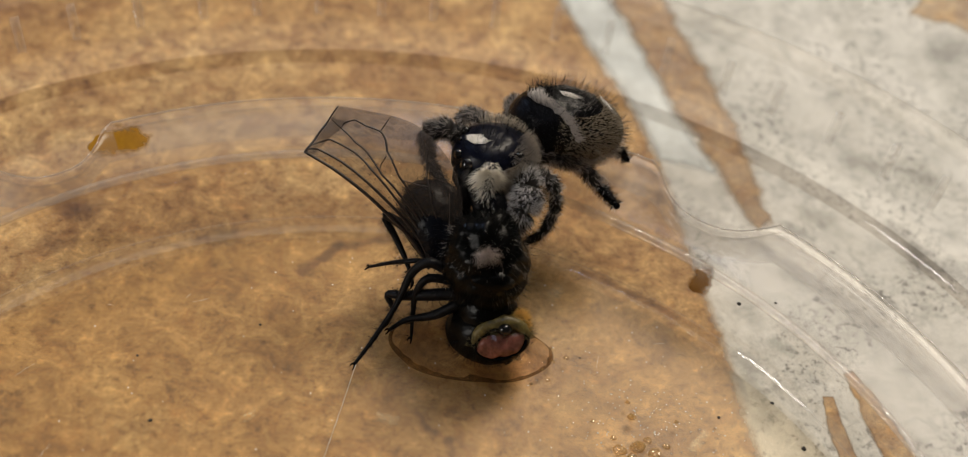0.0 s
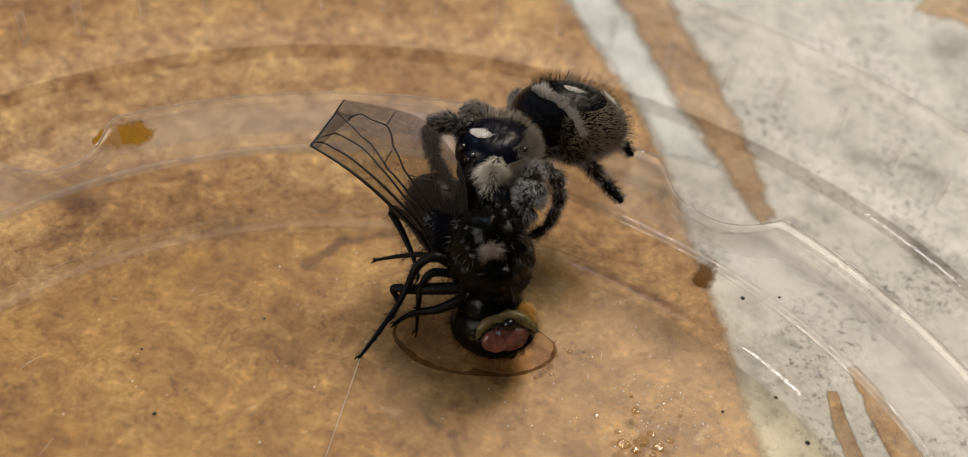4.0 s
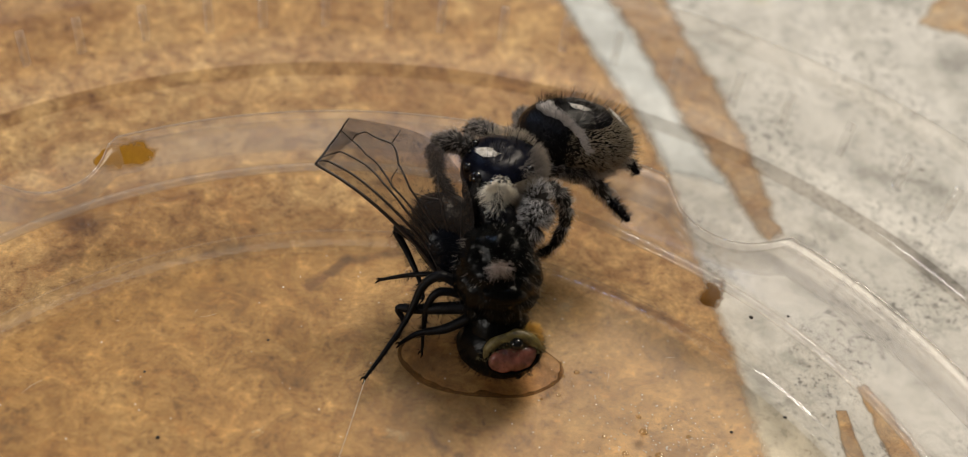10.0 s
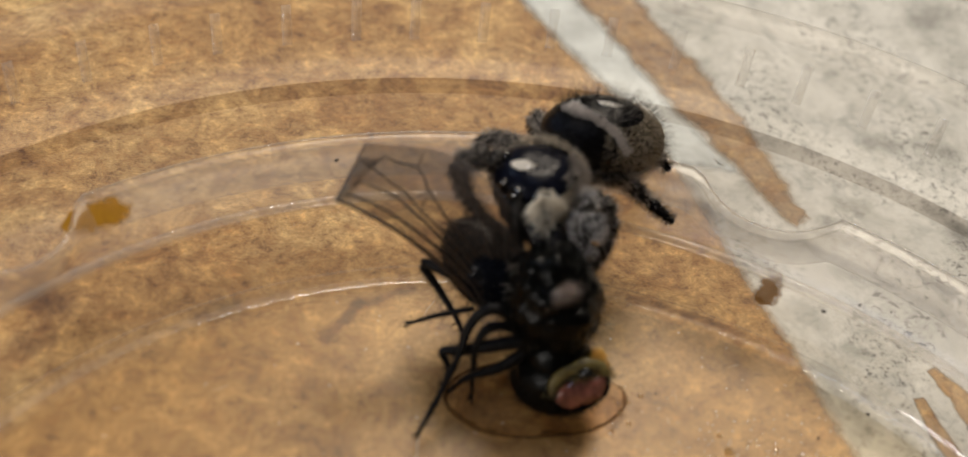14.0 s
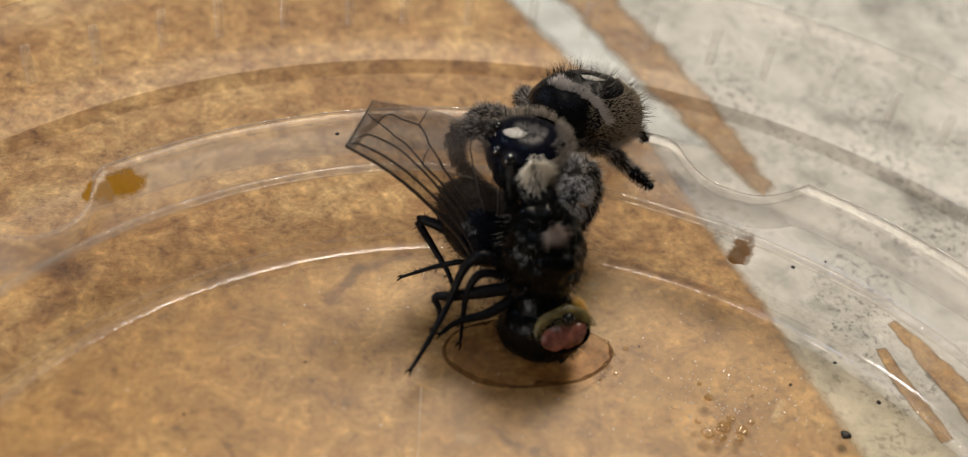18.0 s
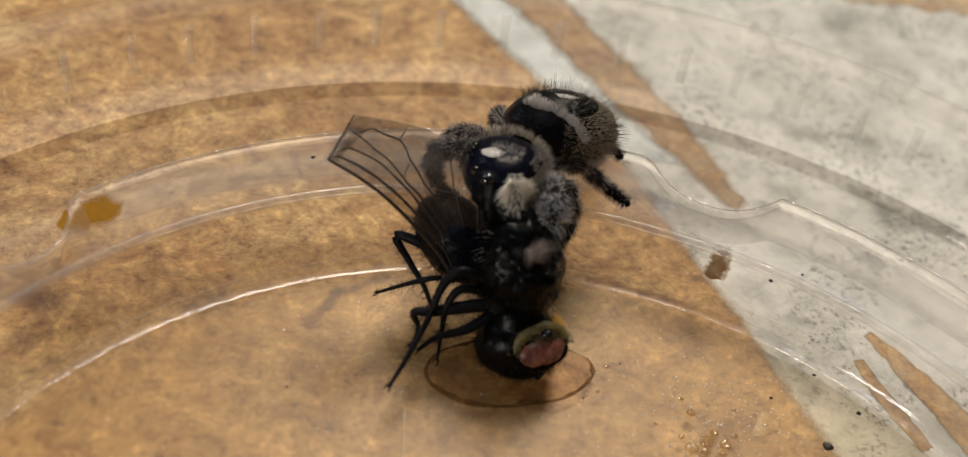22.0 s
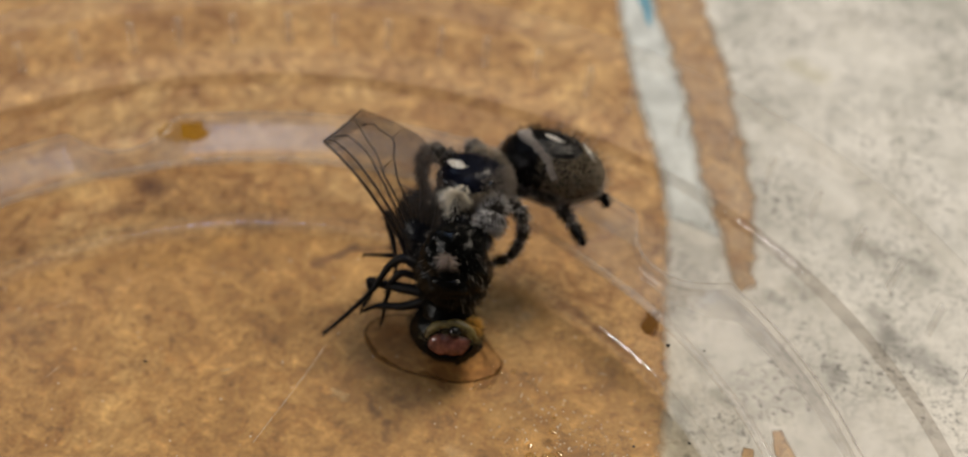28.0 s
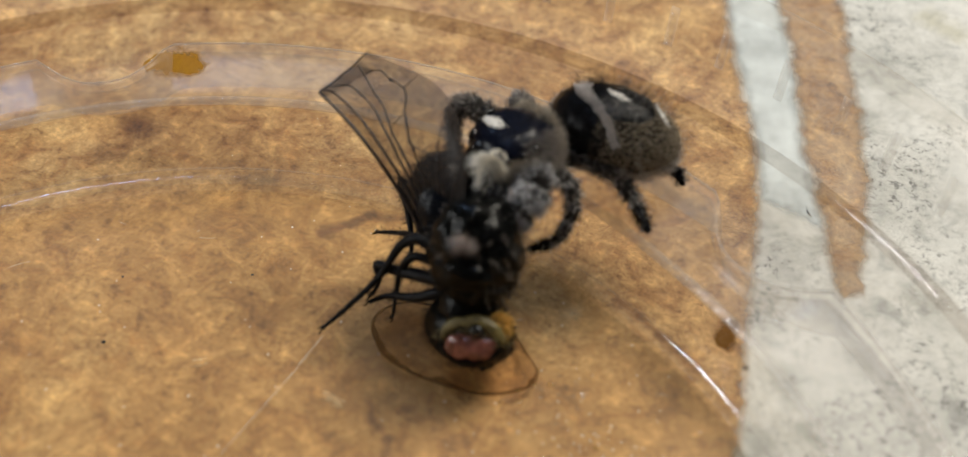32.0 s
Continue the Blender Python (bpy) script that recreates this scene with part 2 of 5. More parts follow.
# dark mineral blotches in the stone: ends, half width, soft edge, colour left, how strong
STONE_MARKS = [((23.4, 15.6), (24.6, 16.2), 0.8, 0.9, (0.50, 0.50, 0.50), 0.8),
               ((18.2, 6.5), (19.2, 6.3), 0.35, 0.5, (0.55, 0.55, 0.54), 0.8),
               ((20.5, 6.4), (21.6, 5.9), 0.4, 0.6, (0.55, 0.56, 0.55), 0.8),
               ((20.6, 0.5), (23.4, -0.6), 0.5, 0.9, (0.36, 0.37, 0.37), 0.85),
               ((19.6, 2.2), (20.6, 1.0), 0.3, 0.6, (0.50, 0.50, 0.50), 0.8),
               ((18.3, -2.3), (18.9, -2.7), 0.3, 0.5, (0.50, 0.51, 0.50), 0.8),
               ((14.3, -1.5), (14.9, -1.9), 0.3, 0.5, (0.56, 0.57, 0.56), 0.8),
               ((15.3, 2.5), (16.2, 2.2), 0.3, 0.5, (0.60, 0.60, 0.58), 0.8),
               ((14.7, 1.3), (15.4, 1.0), 0.25, 0.4, (0.48, 0.49, 0.49), 0.8),
               ((12.3, -6.9), (12.9, -9.8), 0.45, 0.5, (0.50, 0.52, 0.53), 0.8),
               ((12.2, -3.6), (12.8, -4.6), 0.45, 0.5, (0.66, 0.67, 0.66), 0.8),
               ((13.6, -5.6), (14.2, -6.0), 0.25, 0.35, (0.55, 0.57, 0.56), 0.8),
               ((11.6, 20.0), (13.2, 19.4), 0.5, 0.6, (0.72, 0.70, 0.58), 0.8),
               ((18.4, -12.0), (18.9, -13.4), 0.6, 0.9, (0.60, 0.61, 0.60), 0.7)]


def stone_paint():
    m, nt, b = mat("grey_white_stone")
    v = coords(nt)
    big = noise_tex(nt, v, 0.12, 5, 0.6, 0.5)
    vein = noise_tex(nt, v, 0.22, 9, 0.78, 0.3)
    fine = noise_tex(nt, v, 2.6, 6, 0.75)
    base = ramp(nt, big, [(0.3, (0.54, 0.54, 0.50)), (0.6, (0.70, 0.69, 0.645))])
    dark = ramp(nt, vein, [(0.30, (0.30, 0.31, 0.31)), (0.42, (0.74, 0.74, 0.72)), (0.55, (1, 1, 1))])
    col = mix(nt, 0.8, base, dark, "MULTIPLY")
    blot = ramp(nt, noise_tex(nt, v, 0.7, 6, 0.7, 0.6), [(0.34, (0.62, 0.63, 0.63)), (0.46, (0.93, 0.93, 0.92)), (0.6, (1.05, 1.05, 1.04))])
    col = mix(nt, 0.8, col, blot, "MULTIPLY")
    sp = ramp(nt, fine, [(0.38, (0.30, 0.30, 0.30)), (0.47, (0.90, 0.90, 0.90)), (0.6, (1, 1, 1)), (0.72, (1.15, 1.15, 1.14))])
    where = ramp(nt, noise_tex(nt, v, 0.17, 5, 0.6), [(0.46, (0.08, 0.08, 0.08)), (0.58, (1, 1, 1))])
    col = mix(nt, where, col, mix(nt, 1.0, col, sp, "MULTIPLY"))
    w = wobbled(nt, v, 1.3, 0.9)
    for p, q, half, soft, tone, much in STONE_MARKS:
        col = mix(nt, fmath(nt, "MULTIPLY", stroke(nt, w, p, q, half, soft), much), col, mix(nt, 1.0, col, tone, "MULTIPLY"))
    nt.links.new(col, b.inputs["Base Color"])
    b.inputs["Roughness"].default_value = 0.5
    bump(nt, b, fine, 0.05, 0.5)
    return m


def sheen(nt, low, high):
    """How much of the light is mirrored: low face on, rising steeply towards a grazing view."""
    lw = nt.nodes.new("ShaderNodeLayerWeight")
    lw.inputs["Blend"].default_value = 0.5
    pw, mu = nt.nodes.new("ShaderNodeMath"), nt.nodes.new("ShaderNodeMath")
    pw.operation, mu.operation = "POWER", "MULTIPLY_ADD"
    pw.inputs[1].default_value = 5.0
    mu.inputs[1].default_value, mu.inputs[2].default_value = high, low
    nt.links.new(lw.outputs["Facing"], pw.inputs[0])
    nt.links.new(pw.outputs[0], mu.inputs[0])
    return mu.outputs[0]


def clear_plastic(name, haze, scuff=0.0, tint=(0.985, 0.98, 0.97), smudges=(), gloss_rough=0.06, dust=(0.80, 0.76, 0.72), shine=0.022):
    """Thin clear plastic: lets light through, mirrors by Fresnel, with a little white scatter from scuffs."""
    m, nt, b = mat(name)
    v = coords(nt)
    b.inputs["Base Color"].default_value = (*dust, 1)
    b.inputs["Roughness"].default_value = 0.6
    clear = nt.nodes.new("ShaderNodeBsdfTransparent")
    clear.inputs["Color"].default_value = (*tint, 1)
    gloss = nt.nodes.new("ShaderNodeBsdfGlossy")
    gloss.inputs["Roughness"].default_value = gloss_rough
    f = noise_tex(nt, v, 0.35, 4, 0.6)
    bp = nt.nodes.new("ShaderNodeBump")
    bp.inputs["Distance"].default_value = 0.02 * MM
    nt.links.new(f, bp.inputs["Height"])
    nt.links.new(bp.outputs["Normal"], gloss.inputs["Normal"])
    fr = sheen(nt, shine, 16 * shine)
    m1, m2 = nt.nodes.new("ShaderNodeMixShader"), nt.nodes.new("ShaderNodeMixShader")
    cloud = noise_tex(nt, v, 1.3, 6, 0.7, 0.5)
    fine = noise_tex(nt, v, 9.0, 3, 0.6)
    hz = ramp(nt, cloud, [(0.3, (haze * 0.75,) * 3), (0.7, (haze * 1.35,) * 3)])
    sp = ramp(nt, fine, [(0.70, (0, 0, 0)), (0.80, (scuff,) * 3)])
    tot = mix(nt, 1.0, hz, sp, "ADD")
    w = wobbled(nt, v, 1.5, 0.45) if smudges else None
    for p, q, half, soft, much in smudges:
        tot = mix(nt, 1.0, tot, mix(nt, 1.0, stroke(nt, w, p, q, half, soft), ramp(nt, fine, [(0.35, (0, 0, 0)), (0.65, (much,) * 3)]), "MULTIPLY"), "ADD")
    nt.links.new(tot, m1.inputs["Fac"])
    nt.links.new(clear.outputs[0], m1.inputs[1])
    nt.links.new(b.outputs[0], m1.inputs[2])
    nt.links.new(fr, m2.inputs["Fac"])
    nt.links.new(m1.outputs[0], m2.inputs[1])
    nt.links.new(gloss.outputs[0], m2.inputs[2])
    nt.links.new(m2.outputs[0], nt.nodes["Material Output"].inputs["Surface"])
    return m


# greasy smudges on the lid: ends, half width, soft edge, how strong
SMUDGES = [((3.5, -4.9), (3.8, -4.3), 0.2, 0.25, 0.35), ((9.9, -11.9), (10.3, -11.2), 0.12, 0.15, 0.5),
           ((-3.2, -12.4), (-2.6, -12.5), 0.12, 0.14, 0.4), ((16.7, -13.0), (17.0, -12.2), 0.15, 0.2, 0.4),
           ((-8.6, -13.2), (-8.3, -13.0), 0.05, 0.08, 0.6), ((3.2, -13.5), (6.0, -14.6), 0.2, 0.4, 0.25)]
TAN, WORN_TAN, FADED_TAN, STONE = tan_paint("tan_paint"), tan_paint("worn_tan_paint", 0.5), tan_paint("faded_tan_paint", 0.3), stone_paint()
CLEAR, SCUFFED, HAZY = clear_plastic("clear_plastic", 0.01, shine=0.045), clear_plastic("scuffed_plastic", 0.045, 0.3, (0.965, 0.945, 0.90), smudges=SMUDGES, dust=(0.82, 0.62, 0.33), gloss_rough=0.28, shine=0.006), clear_plastic("hazy_plastic", 0.075, 0.1, gloss_rough=0.2, shine=0.020)
FILLET = clear_plastic("fillet_plastic", 0.085, shine=0.034, gloss_rough=0.07, dust=(0.82, 0.66, 0.40))
CHANNEL = clear_plastic("hazy_channel_plastic", 0.085, gloss_rough=0.3, shine=0.008)
DULL = clear_plastic("dull_channel_plastic", 0.045, gloss_rough=0.3, shine=0.008)
# extra white haze on ribs and lips paints in their bright edge lines
RIB = clear_plastic("bright_line_rib_plastic", 0.17, 0.1)
LIP = clear_plastic("bright_line_lip_plastic", 0.12, 0.1, gloss_rough=0.08, shine=0.028)
FLOOR_LIP = clear_plastic("fine_edge_plastic", 0.05, 0.05, gloss_rough=0.4, shine=0.010)
# groove ring tinted darker than the plastic on either side
GROOVE = clear_plastic("dark_groove_plastic", 0.02, 0.1, (0.74, 0.71, 0.68))
PALE = plain("pale_blue_white_paint", (0.56, 0.60, 0.59), 0.5, grain=0.25, grain_scale=0.7)
BLUE = plain("blue_paint", (0.10, 0.30, 0.42), 0.5, grain=0.3, grain_scale=0.8)
for paint in (PALE, BLUE):
    feather(paint.node_tree, paint.node_tree.nodes["Principled BSDF"], coords(paint.node_tree))
WALL = plain("brown_grey_wall_paint", (0.17, 0.15, 0.13), 0.7)
WHITE_PAINT = plain("ceiling_paint", (0.30, 0.28, 0.26), 0.8)
CARAPACE = plain("blue_black_carapace", (0.003, 0.004, 0.010), 0.30, 0.13, grain=0.5, grain_scale=5, relief=0.012)
BLACK = plain("black_chitin", (0.003, 0.003, 0.004), 0.16, 0.15, grain=0.4, grain_scale=6)
GREYSKIN = plain("grey_brown_leg_skin", (0.02, 0.018, 0.017), 0.5, 0.25, grain=0.5, grain_scale=4)
WHITE = plain("white_scale_hair", (0.80, 0.77, 0.72), 0.6)
DARKHAIR = plain("black_hair", (0.003, 0.003, 0.003), 0.45, 0.1)
PALEHAIR = plain("pale_grey_hair", (0.58, 0.55, 0.52), 0.5)
DUSTHAIR = plain("grey_brown_fine_hair", (0.30, 0.265, 0.235), 0.5)
SILVERHAIR = plain("silver_hair", (0.66, 0.65, 0.66), 0.4)
BANDHAIR = plain("pale_band_hair", (0.60, 0.56, 0.53), 0.6)
CREAMHAIR = plain("cream_hair", (0.84, 0.79, 0.68), 0.5)
BUFFHAIR = plain("buff_hair", (0.34, 0.29, 0.22), 0.5)
GOLDHAIR = plain("gold_scale_hair", (0.36, 0.30, 0.21), 0.28, 0.8)
GREENHAIR = plain("grey_green_dust_hair", (0.05, 0.055, 0.045), 0.5)
PINKHAIR = plain("pinkish_pale_hair", (0.40, 0.34, 0.31), 0.5)
GOLDGREEN = plain("gold_green_hair", (0.16, 0.13, 0.05), 0.4)
YELLOWHAIR = plain("yellow_hair", (0.62, 0.36, 0.07), 0.4)
EYE = plain("eye_black", (0.004, 0.004, 0.005), 0.05, 0.8)
FLYBLACK = plain("fly_black_chitin", (0.0012, 0.0014, 0.0014), 0.24, 0.11, grain=0.6, grain_scale=2.6, relief=0.06)
FLYBLUE = plain("fly_blue_black_chitin", (0.003, 0.004, 0.007), 0.22, 0.15, grain=0.5, grain_scale=2, relief=0.1)
LEGBLACK = plain("fly_leg_black", (0.004, 0.004, 0.005), 0.42, 0.14, grain=0.5, grain_scale=5)
WETBLACK = plain("wet_black", (0.006, 0.006, 0.006), 0.1, 0.45)
OLIVE = plain("olive_gold_cuticle", (0.13, 0.10, 0.03), 0.35, 0.5, grain=0.6, grain_scale=4)
PINKEYE = plain("moist_pink_brown", (0.15, 0.055, 0.04), 0.12, 0.45, grain=0.75, grain_scale=2.2)
AMBER = plain("yellow_amber_membrane", (0.40, 0.21, 0.03), 0.35, 0.6, grain=0.5, grain_scale=2.5)
VEIN = plain("dark_brown_vein", (0.018, 0.012, 0.009), 0.45)
DIRT = plain("black_dirt", (0.02, 0.016, 0.012), 0.6)
SILK = plain("pale_silk", (0.7, 0.68, 0.62), 0.4)


def film(name, colour, cover, rough=0.1, ior=1.4, grain=0.0, scale=1.0, tint=0.55, spot=None):
    """A thin see-through film: part tinted glass, part body colour, with a mirror sheen."""
    m, nt, b = mat(name)
    b.inputs["Base Color"].default_value = (*colour, 1)
    b.inputs["Roughness"].default_value = max(rough, 0.3)
    b.inputs["Specular IOR Level"].default_value = 0.5 if ior else 0.0
    clear = nt.nodes.new("ShaderNodeBsdfTransparent")
    clear.inputs["Color"].default_value = (*[tint + (1 - tint) * min(1, c * 1.6) for c in colour], 1)
    gloss = nt.nodes.new("ShaderNodeBsdfGlossy")
    gloss.inputs["Roughness"].default_value = rough
    fr = sheen(nt, ior, 0.8 if ior else 0.0)
    m1, m2 = nt.nodes.new("ShaderNodeMixShader"), nt.nodes.new("ShaderNodeMixShader")
    m1.inputs["Fac"].default_value = cover
    if grain:
        f = noise_tex(nt, coords(nt), scale, 5, 0.65, 0.4)
        nt.links.new(ramp(nt, f, [(0.3, (cover * (1 - grain),) * 3), (0.7, (min(1, cover * (1 + grain)),) * 3)]), m1.inputs["Fac"])
    if spot:
        p, q, half, soft = spot
        where = stroke(nt, wobbled(nt, coords(nt), 1.6, 0.5), p, q, half, soft)
        body = m1.inputs["Fac"].links[0].from_socket
        nt.links.new(mix(nt, 1.0, body, where, "MULTIPLY"), m1.inputs["Fac"])
        nt.links.new(mix(nt, where, (1, 1, 1), tuple(clear.inputs["Color"].default_value)[:3]), clear.inputs["Color"])
        fr = fmath(nt, "MULTIPLY", fr, where)
    nt.links.new(clear.outputs[0], m1.inputs[1])
    nt.links.new(b.outputs[0], m1.inputs[2])
    nt.links.new(fr, m2.inputs["Fac"])
    nt.links.new(m1.outputs[0], m2.inputs[1])
    nt.links.new(gloss.outputs[0], m2.inputs[2])
    nt.links.new(m2.outputs[0], nt.nodes["Material Output"].inputs["Surface"])
    return m


WING = film("smoky_wing", (0.15, 0.115, 0.09), 0.22, 0.42, 0.012, 0.5, 0.5, 0.55)
LIQUID = film("amber_liquid", (0.42, 0.22, 0.07), 0.08, 0.3, 0.0, 0.8, 0.7, 0.78)
AMBER_DARK = film("dried_amber", (0.11, 0.05, 0.014), 0.40, 0.3, 0.0, 1.0, 2.4, 0.58)
AMBER_DROP = film("amber_drop", (0.48, 0.28, 0.06), 0.32, 0.05, 0.06, 0.4, 2.0, 0.8)
STAIN = film("amber_stain", (0.36, 0.18, 0.012), 0.8, 0.5, 0.0, 0.25, 1.2, 0.3, ((-15.7, -1.9), (-17.1, -2.5), 0.5, 0.2))
BEAD = film("clear_bead", (0.7, 0.68, 0.62), 0.05, 0.04, 0.10, 0.0, 1.0, 0.9)
STAIN_DARK = film("brown_stain", (0.22, 0.10, 0.012), 0.9, 0.4, 0.0, 0.3, 2.5, 0.45, ((9.6, -4.75), (9.72, -4.65), 0.40, 0.16))


# ---- mesh helpers (millimetres) ----
def part(name, bm, material, parent=None, label="", smooth=True):
    me = bpy.data.meshes.new(name)
    for vtx in bm.verts:
        vtx.co *= MM
    bm.normal_update()
    bm.to_mesh(me)
    bm.free()
    for p in me.polygons:
        p.use_smooth = smooth
    me.materials.append(material)
    ob = new(name, me)
    if parent:
        ob.parent = parent
    if label:
        ob["label"] = label
    return ob


def empty(name, at=(0, 0, 0)):
    ob = new(name)
    ob.empty_display_size = 0.002
    ob.location = [v * MM for v in at]
    return ob


def blob(bm, c, r, m=None, seg=20, rings=12):
    """An ellipsoid; m turns it."""
    t = Matrix.Translation(c) @ ((m or Matrix()).to_4x4()) @ Matrix.Diagonal((*r, 1))
    return bmesh.ops.create_uvsphere(bm, u_segments=seg, v_segments=rings, radius=1, matrix=t)["verts"]


def frame_along(d):
    """A turn whose z runs along d."""
    return Vector(d).to_track_quat("Z", "Y").to_matrix()


def tube(bm, pts, radii, seg=10, cap=True):
    """A round tube through the points, with a radius at each."""
    pts = [Vector(p) for p in pts]
    rings = []
    for i, p in enumerate(pts):
        d = (pts[min(i + 1, len(pts) - 1)] - pts[max(i - 1, 0)]).normalized()
        q = frame_along(d)
        rings.append([bm.verts.new(p + q @ Vector((math.cos(a) * radii[i], math.sin(a) * radii[i], 0)))
                      for a in [2 * math.pi * k / seg for k in range(seg)]])
    for a, b in zip(rings, rings[1:]):
        for k in range(seg):
            bm.faces.new((a[k], a[(k + 1) % seg], b[(k + 1) % seg], b[k]))
    if cap:
        bm.faces.new(rings[0][::-1])
        bm.faces.new(rings[-1])


def smooth_line(pts, n=6):
    """Catmull-Rom points through pts."""
    pts = [Vector(p) for p in pts]
    out = []
    for i in range(len(pts) - 1):
        a, b, c, d = pts[max(i - 1, 0)], pts[i], pts[i + 1], pts[min(i + 2, len(pts) - 1)]
        for k in range(n):
            t = k / n
            out.append(0.5 * ((2 * b) + (c - a) * t + (2 * a - 5 * b + 4 * c - d) * t * t + (3 * b - a - 3 * c + d) * t ** 3))
    return out + [pts[-1]]


def lathe(profile, centre, seg=180, radius=None, gaps=()):
    """A ring of the profile (r, z) turned round the centre. radius(r, z, angle) may change r; gaps: sides left open."""
    bm = bmesh.new()
    rows = []
    for k in range(seg):
        a = 2 * math.pi * k / seg
        row = []
        for r, z in profile:
            rr = radius(r, z, a) if radius else r
            row.append(bm.verts.new((centre[0] + rr * math.cos(a), centre[1] + rr * math.sin(a), z)))
        rows.append(row)
    n = len(profile)
    for k in range(seg):
        a, b = rows[k], rows[(k + 1) % seg]
        for i in range(n):
            j = (i + 1) % n
            if i not in gaps:
                bm.faces.new((a[i], a[j], b[j], b[i]))
    bmesh.ops.recalc_face_normals(bm, faces=bm.faces)
    return bm


def sheet(outline, z, thick, wobble=0.25, step=0.5, seed=0, edge=0.5):
    """A thin painted patch with an uneven outline."""
    rng = random.Random(seed)
    pts = []
    n = len(outline)
    for i in range(n):
        a, b = Vector(outline[i]), Vector(outline[(i + 1) % n])
        k = max(1, min(60, int((b - a).length / step)))
        for s in range(k):
            p = a.lerp(b, s / k)
            w = noise.noise_vector(Vector((p.x * 0.9, p.y * 0.9, seed))) * wobble + noise.noise_vector(Vector((p.x * 3.1, p.y * 3.1, seed + 9))) * wobble * 0.5
            pts.append((p.x + w.x, p.y + w.y))
    area = sum(a[0] * b[1] - b[0] * a[1] for a, b in zip(pts, pts[1:] + pts[:1]))
    n = len(pts)
    bm = bmesh.new()
    coat = bm.verts.layers.float.new("coat")
    rings = []
    for push, level, full in ((0.5, z, 0.0), (0.5, z + thick, 0.0), (-0.5, z + thick, 1.0)):
        row = []
        for i, (x, y) in enumerate(pts):
            a, b = pts[(i - 3) % n], pts[(i + 3) % n]
            out = Vector((b[1] - a[1], a[0] - b[0])).normalized() * (1 if area > 0 else -1)
            v = bm.verts.new((x + out.x * push * edge, y + out.y * push * edge, level))
            v[coat] = full
            row.append(v)
        rings.append(row)
    for low, top in zip(rings, rings[1:]):
        for i in range(n):
            bm.faces.new((low[i], low[(i + 1) % n], top[(i + 1) % n], top[i]))
    bm.faces.new(rings[2])
    bmesh.ops.triangulate(bm, faces=[f for f in bm.faces if len(f.verts) > 4])
    bmesh.ops.recalc_face_normals(bm, faces=bm.faces)
    return bm


def box(x0, x1, y0, y1, z0, z1):
    bm = bmesh.new()
    bmesh.ops.create_cube(bm, size=1, matrix=Matrix.LocRotScale(((x0 + x1) / 2, (y0 + y1) / 2, (z0 + z1) / 2), None, (x1 - x0, y1 - y0, z1 - z0)))
    return bm


def structure(ob, label, category):
    return tagged(ob, label, category, kind="structure")


# ---- the room ----
structure(part("floor", box(-1700, 1700, -1600, 1600, -850, -750), plain("wooden_floor", (0.22, 0.13, 0.07), 0.4, grain=0.3, grain_scale=0.02), smooth=False), "brown wooden floor under the table", "floor")
structure(part("ceiling", box(-1700, 1700, -1600, 1600, 1750, 1800), WHITE_PAINT, smooth=False), "plain grey painted ceiling", "ceiling")
structure(part("wall_north", box(-1600, 1600, 1500, 1600, -750, 1750), WALL, smooth=False), "plain brown-grey painted wall", "wall")
structure(part("wall_south", box(-1600, 1600, -1600, -1500, -750, 1750), WALL, smooth=False), "plain brown-grey painted wall", "wall")
structure(part("wall_east", box(1600, 1700, -1600, 1600, -750, 1750), WALL, smooth=False), "plain brown-grey painted wall", "wall")
structure(part("wall_west", box(-1700, -1600, -1600, 1600, -750, 1750), WALL, smooth=False), "plain brown-grey painted wall", "wall")

# ---- the tabletop ----
ZT = -0.43
table = structure(part("tabletop", box(-420, 420, -330, 330, ZT - 30, ZT), STONE, smooth=False), "grey-white mottled stone-look tabletop with worn tan paint", "tabletop")
for x in (-390, 390):
    for y in (-300, 300):
        part("table_leg", box(x - 25, x + 25, y - 25, y + 25, -750, ZT - 30), plain("brown_leg_wood", (0.16, 0.09, 0.05), 0.5, grain=0.3, grain_scale=0.05), table, "plain brown wooden leg", smooth=False)
TAN_EDGE = [(-3.5, 30.5), (-1.2, 25), (0.8, 20), (2.6, 16), (4.6, 12), (6.8, 8), (8.5, 3.5), (10.1, -2.5), (11.2, -6), (12.2, -10.5), (13.6, -16), (15.5, -24), (18, -34), (24, -60)]
part("painted_area", sheet(TAN_EDGE + [(24, -200), (-300, -200), (-300, 200), (-60, 200), (-25, 80)], ZT, 0.012, 0.16, 0.5, 3, 1.0), TAN, table, "mottled tan brown painted area", smooth=False)
part("painted_stripe", sheet([(-4, 36), (0.5, 26.5), (3.5, 20.5), (6.4, 15), (9.2, 8.5), (11.6, 4), (12.6, 1.8), (13.0, 1.3), (13.6, 1.7), (12.2, 7.6), (10.4, 12), (8.4, 17), (5.6, 22.5), (3, 28), (-1, 38)], ZT, 0.012, 0.3, 0.5, 5, 0.95), FADED_TAN, table, "narrow tan brown painted stripe", smooth=False)
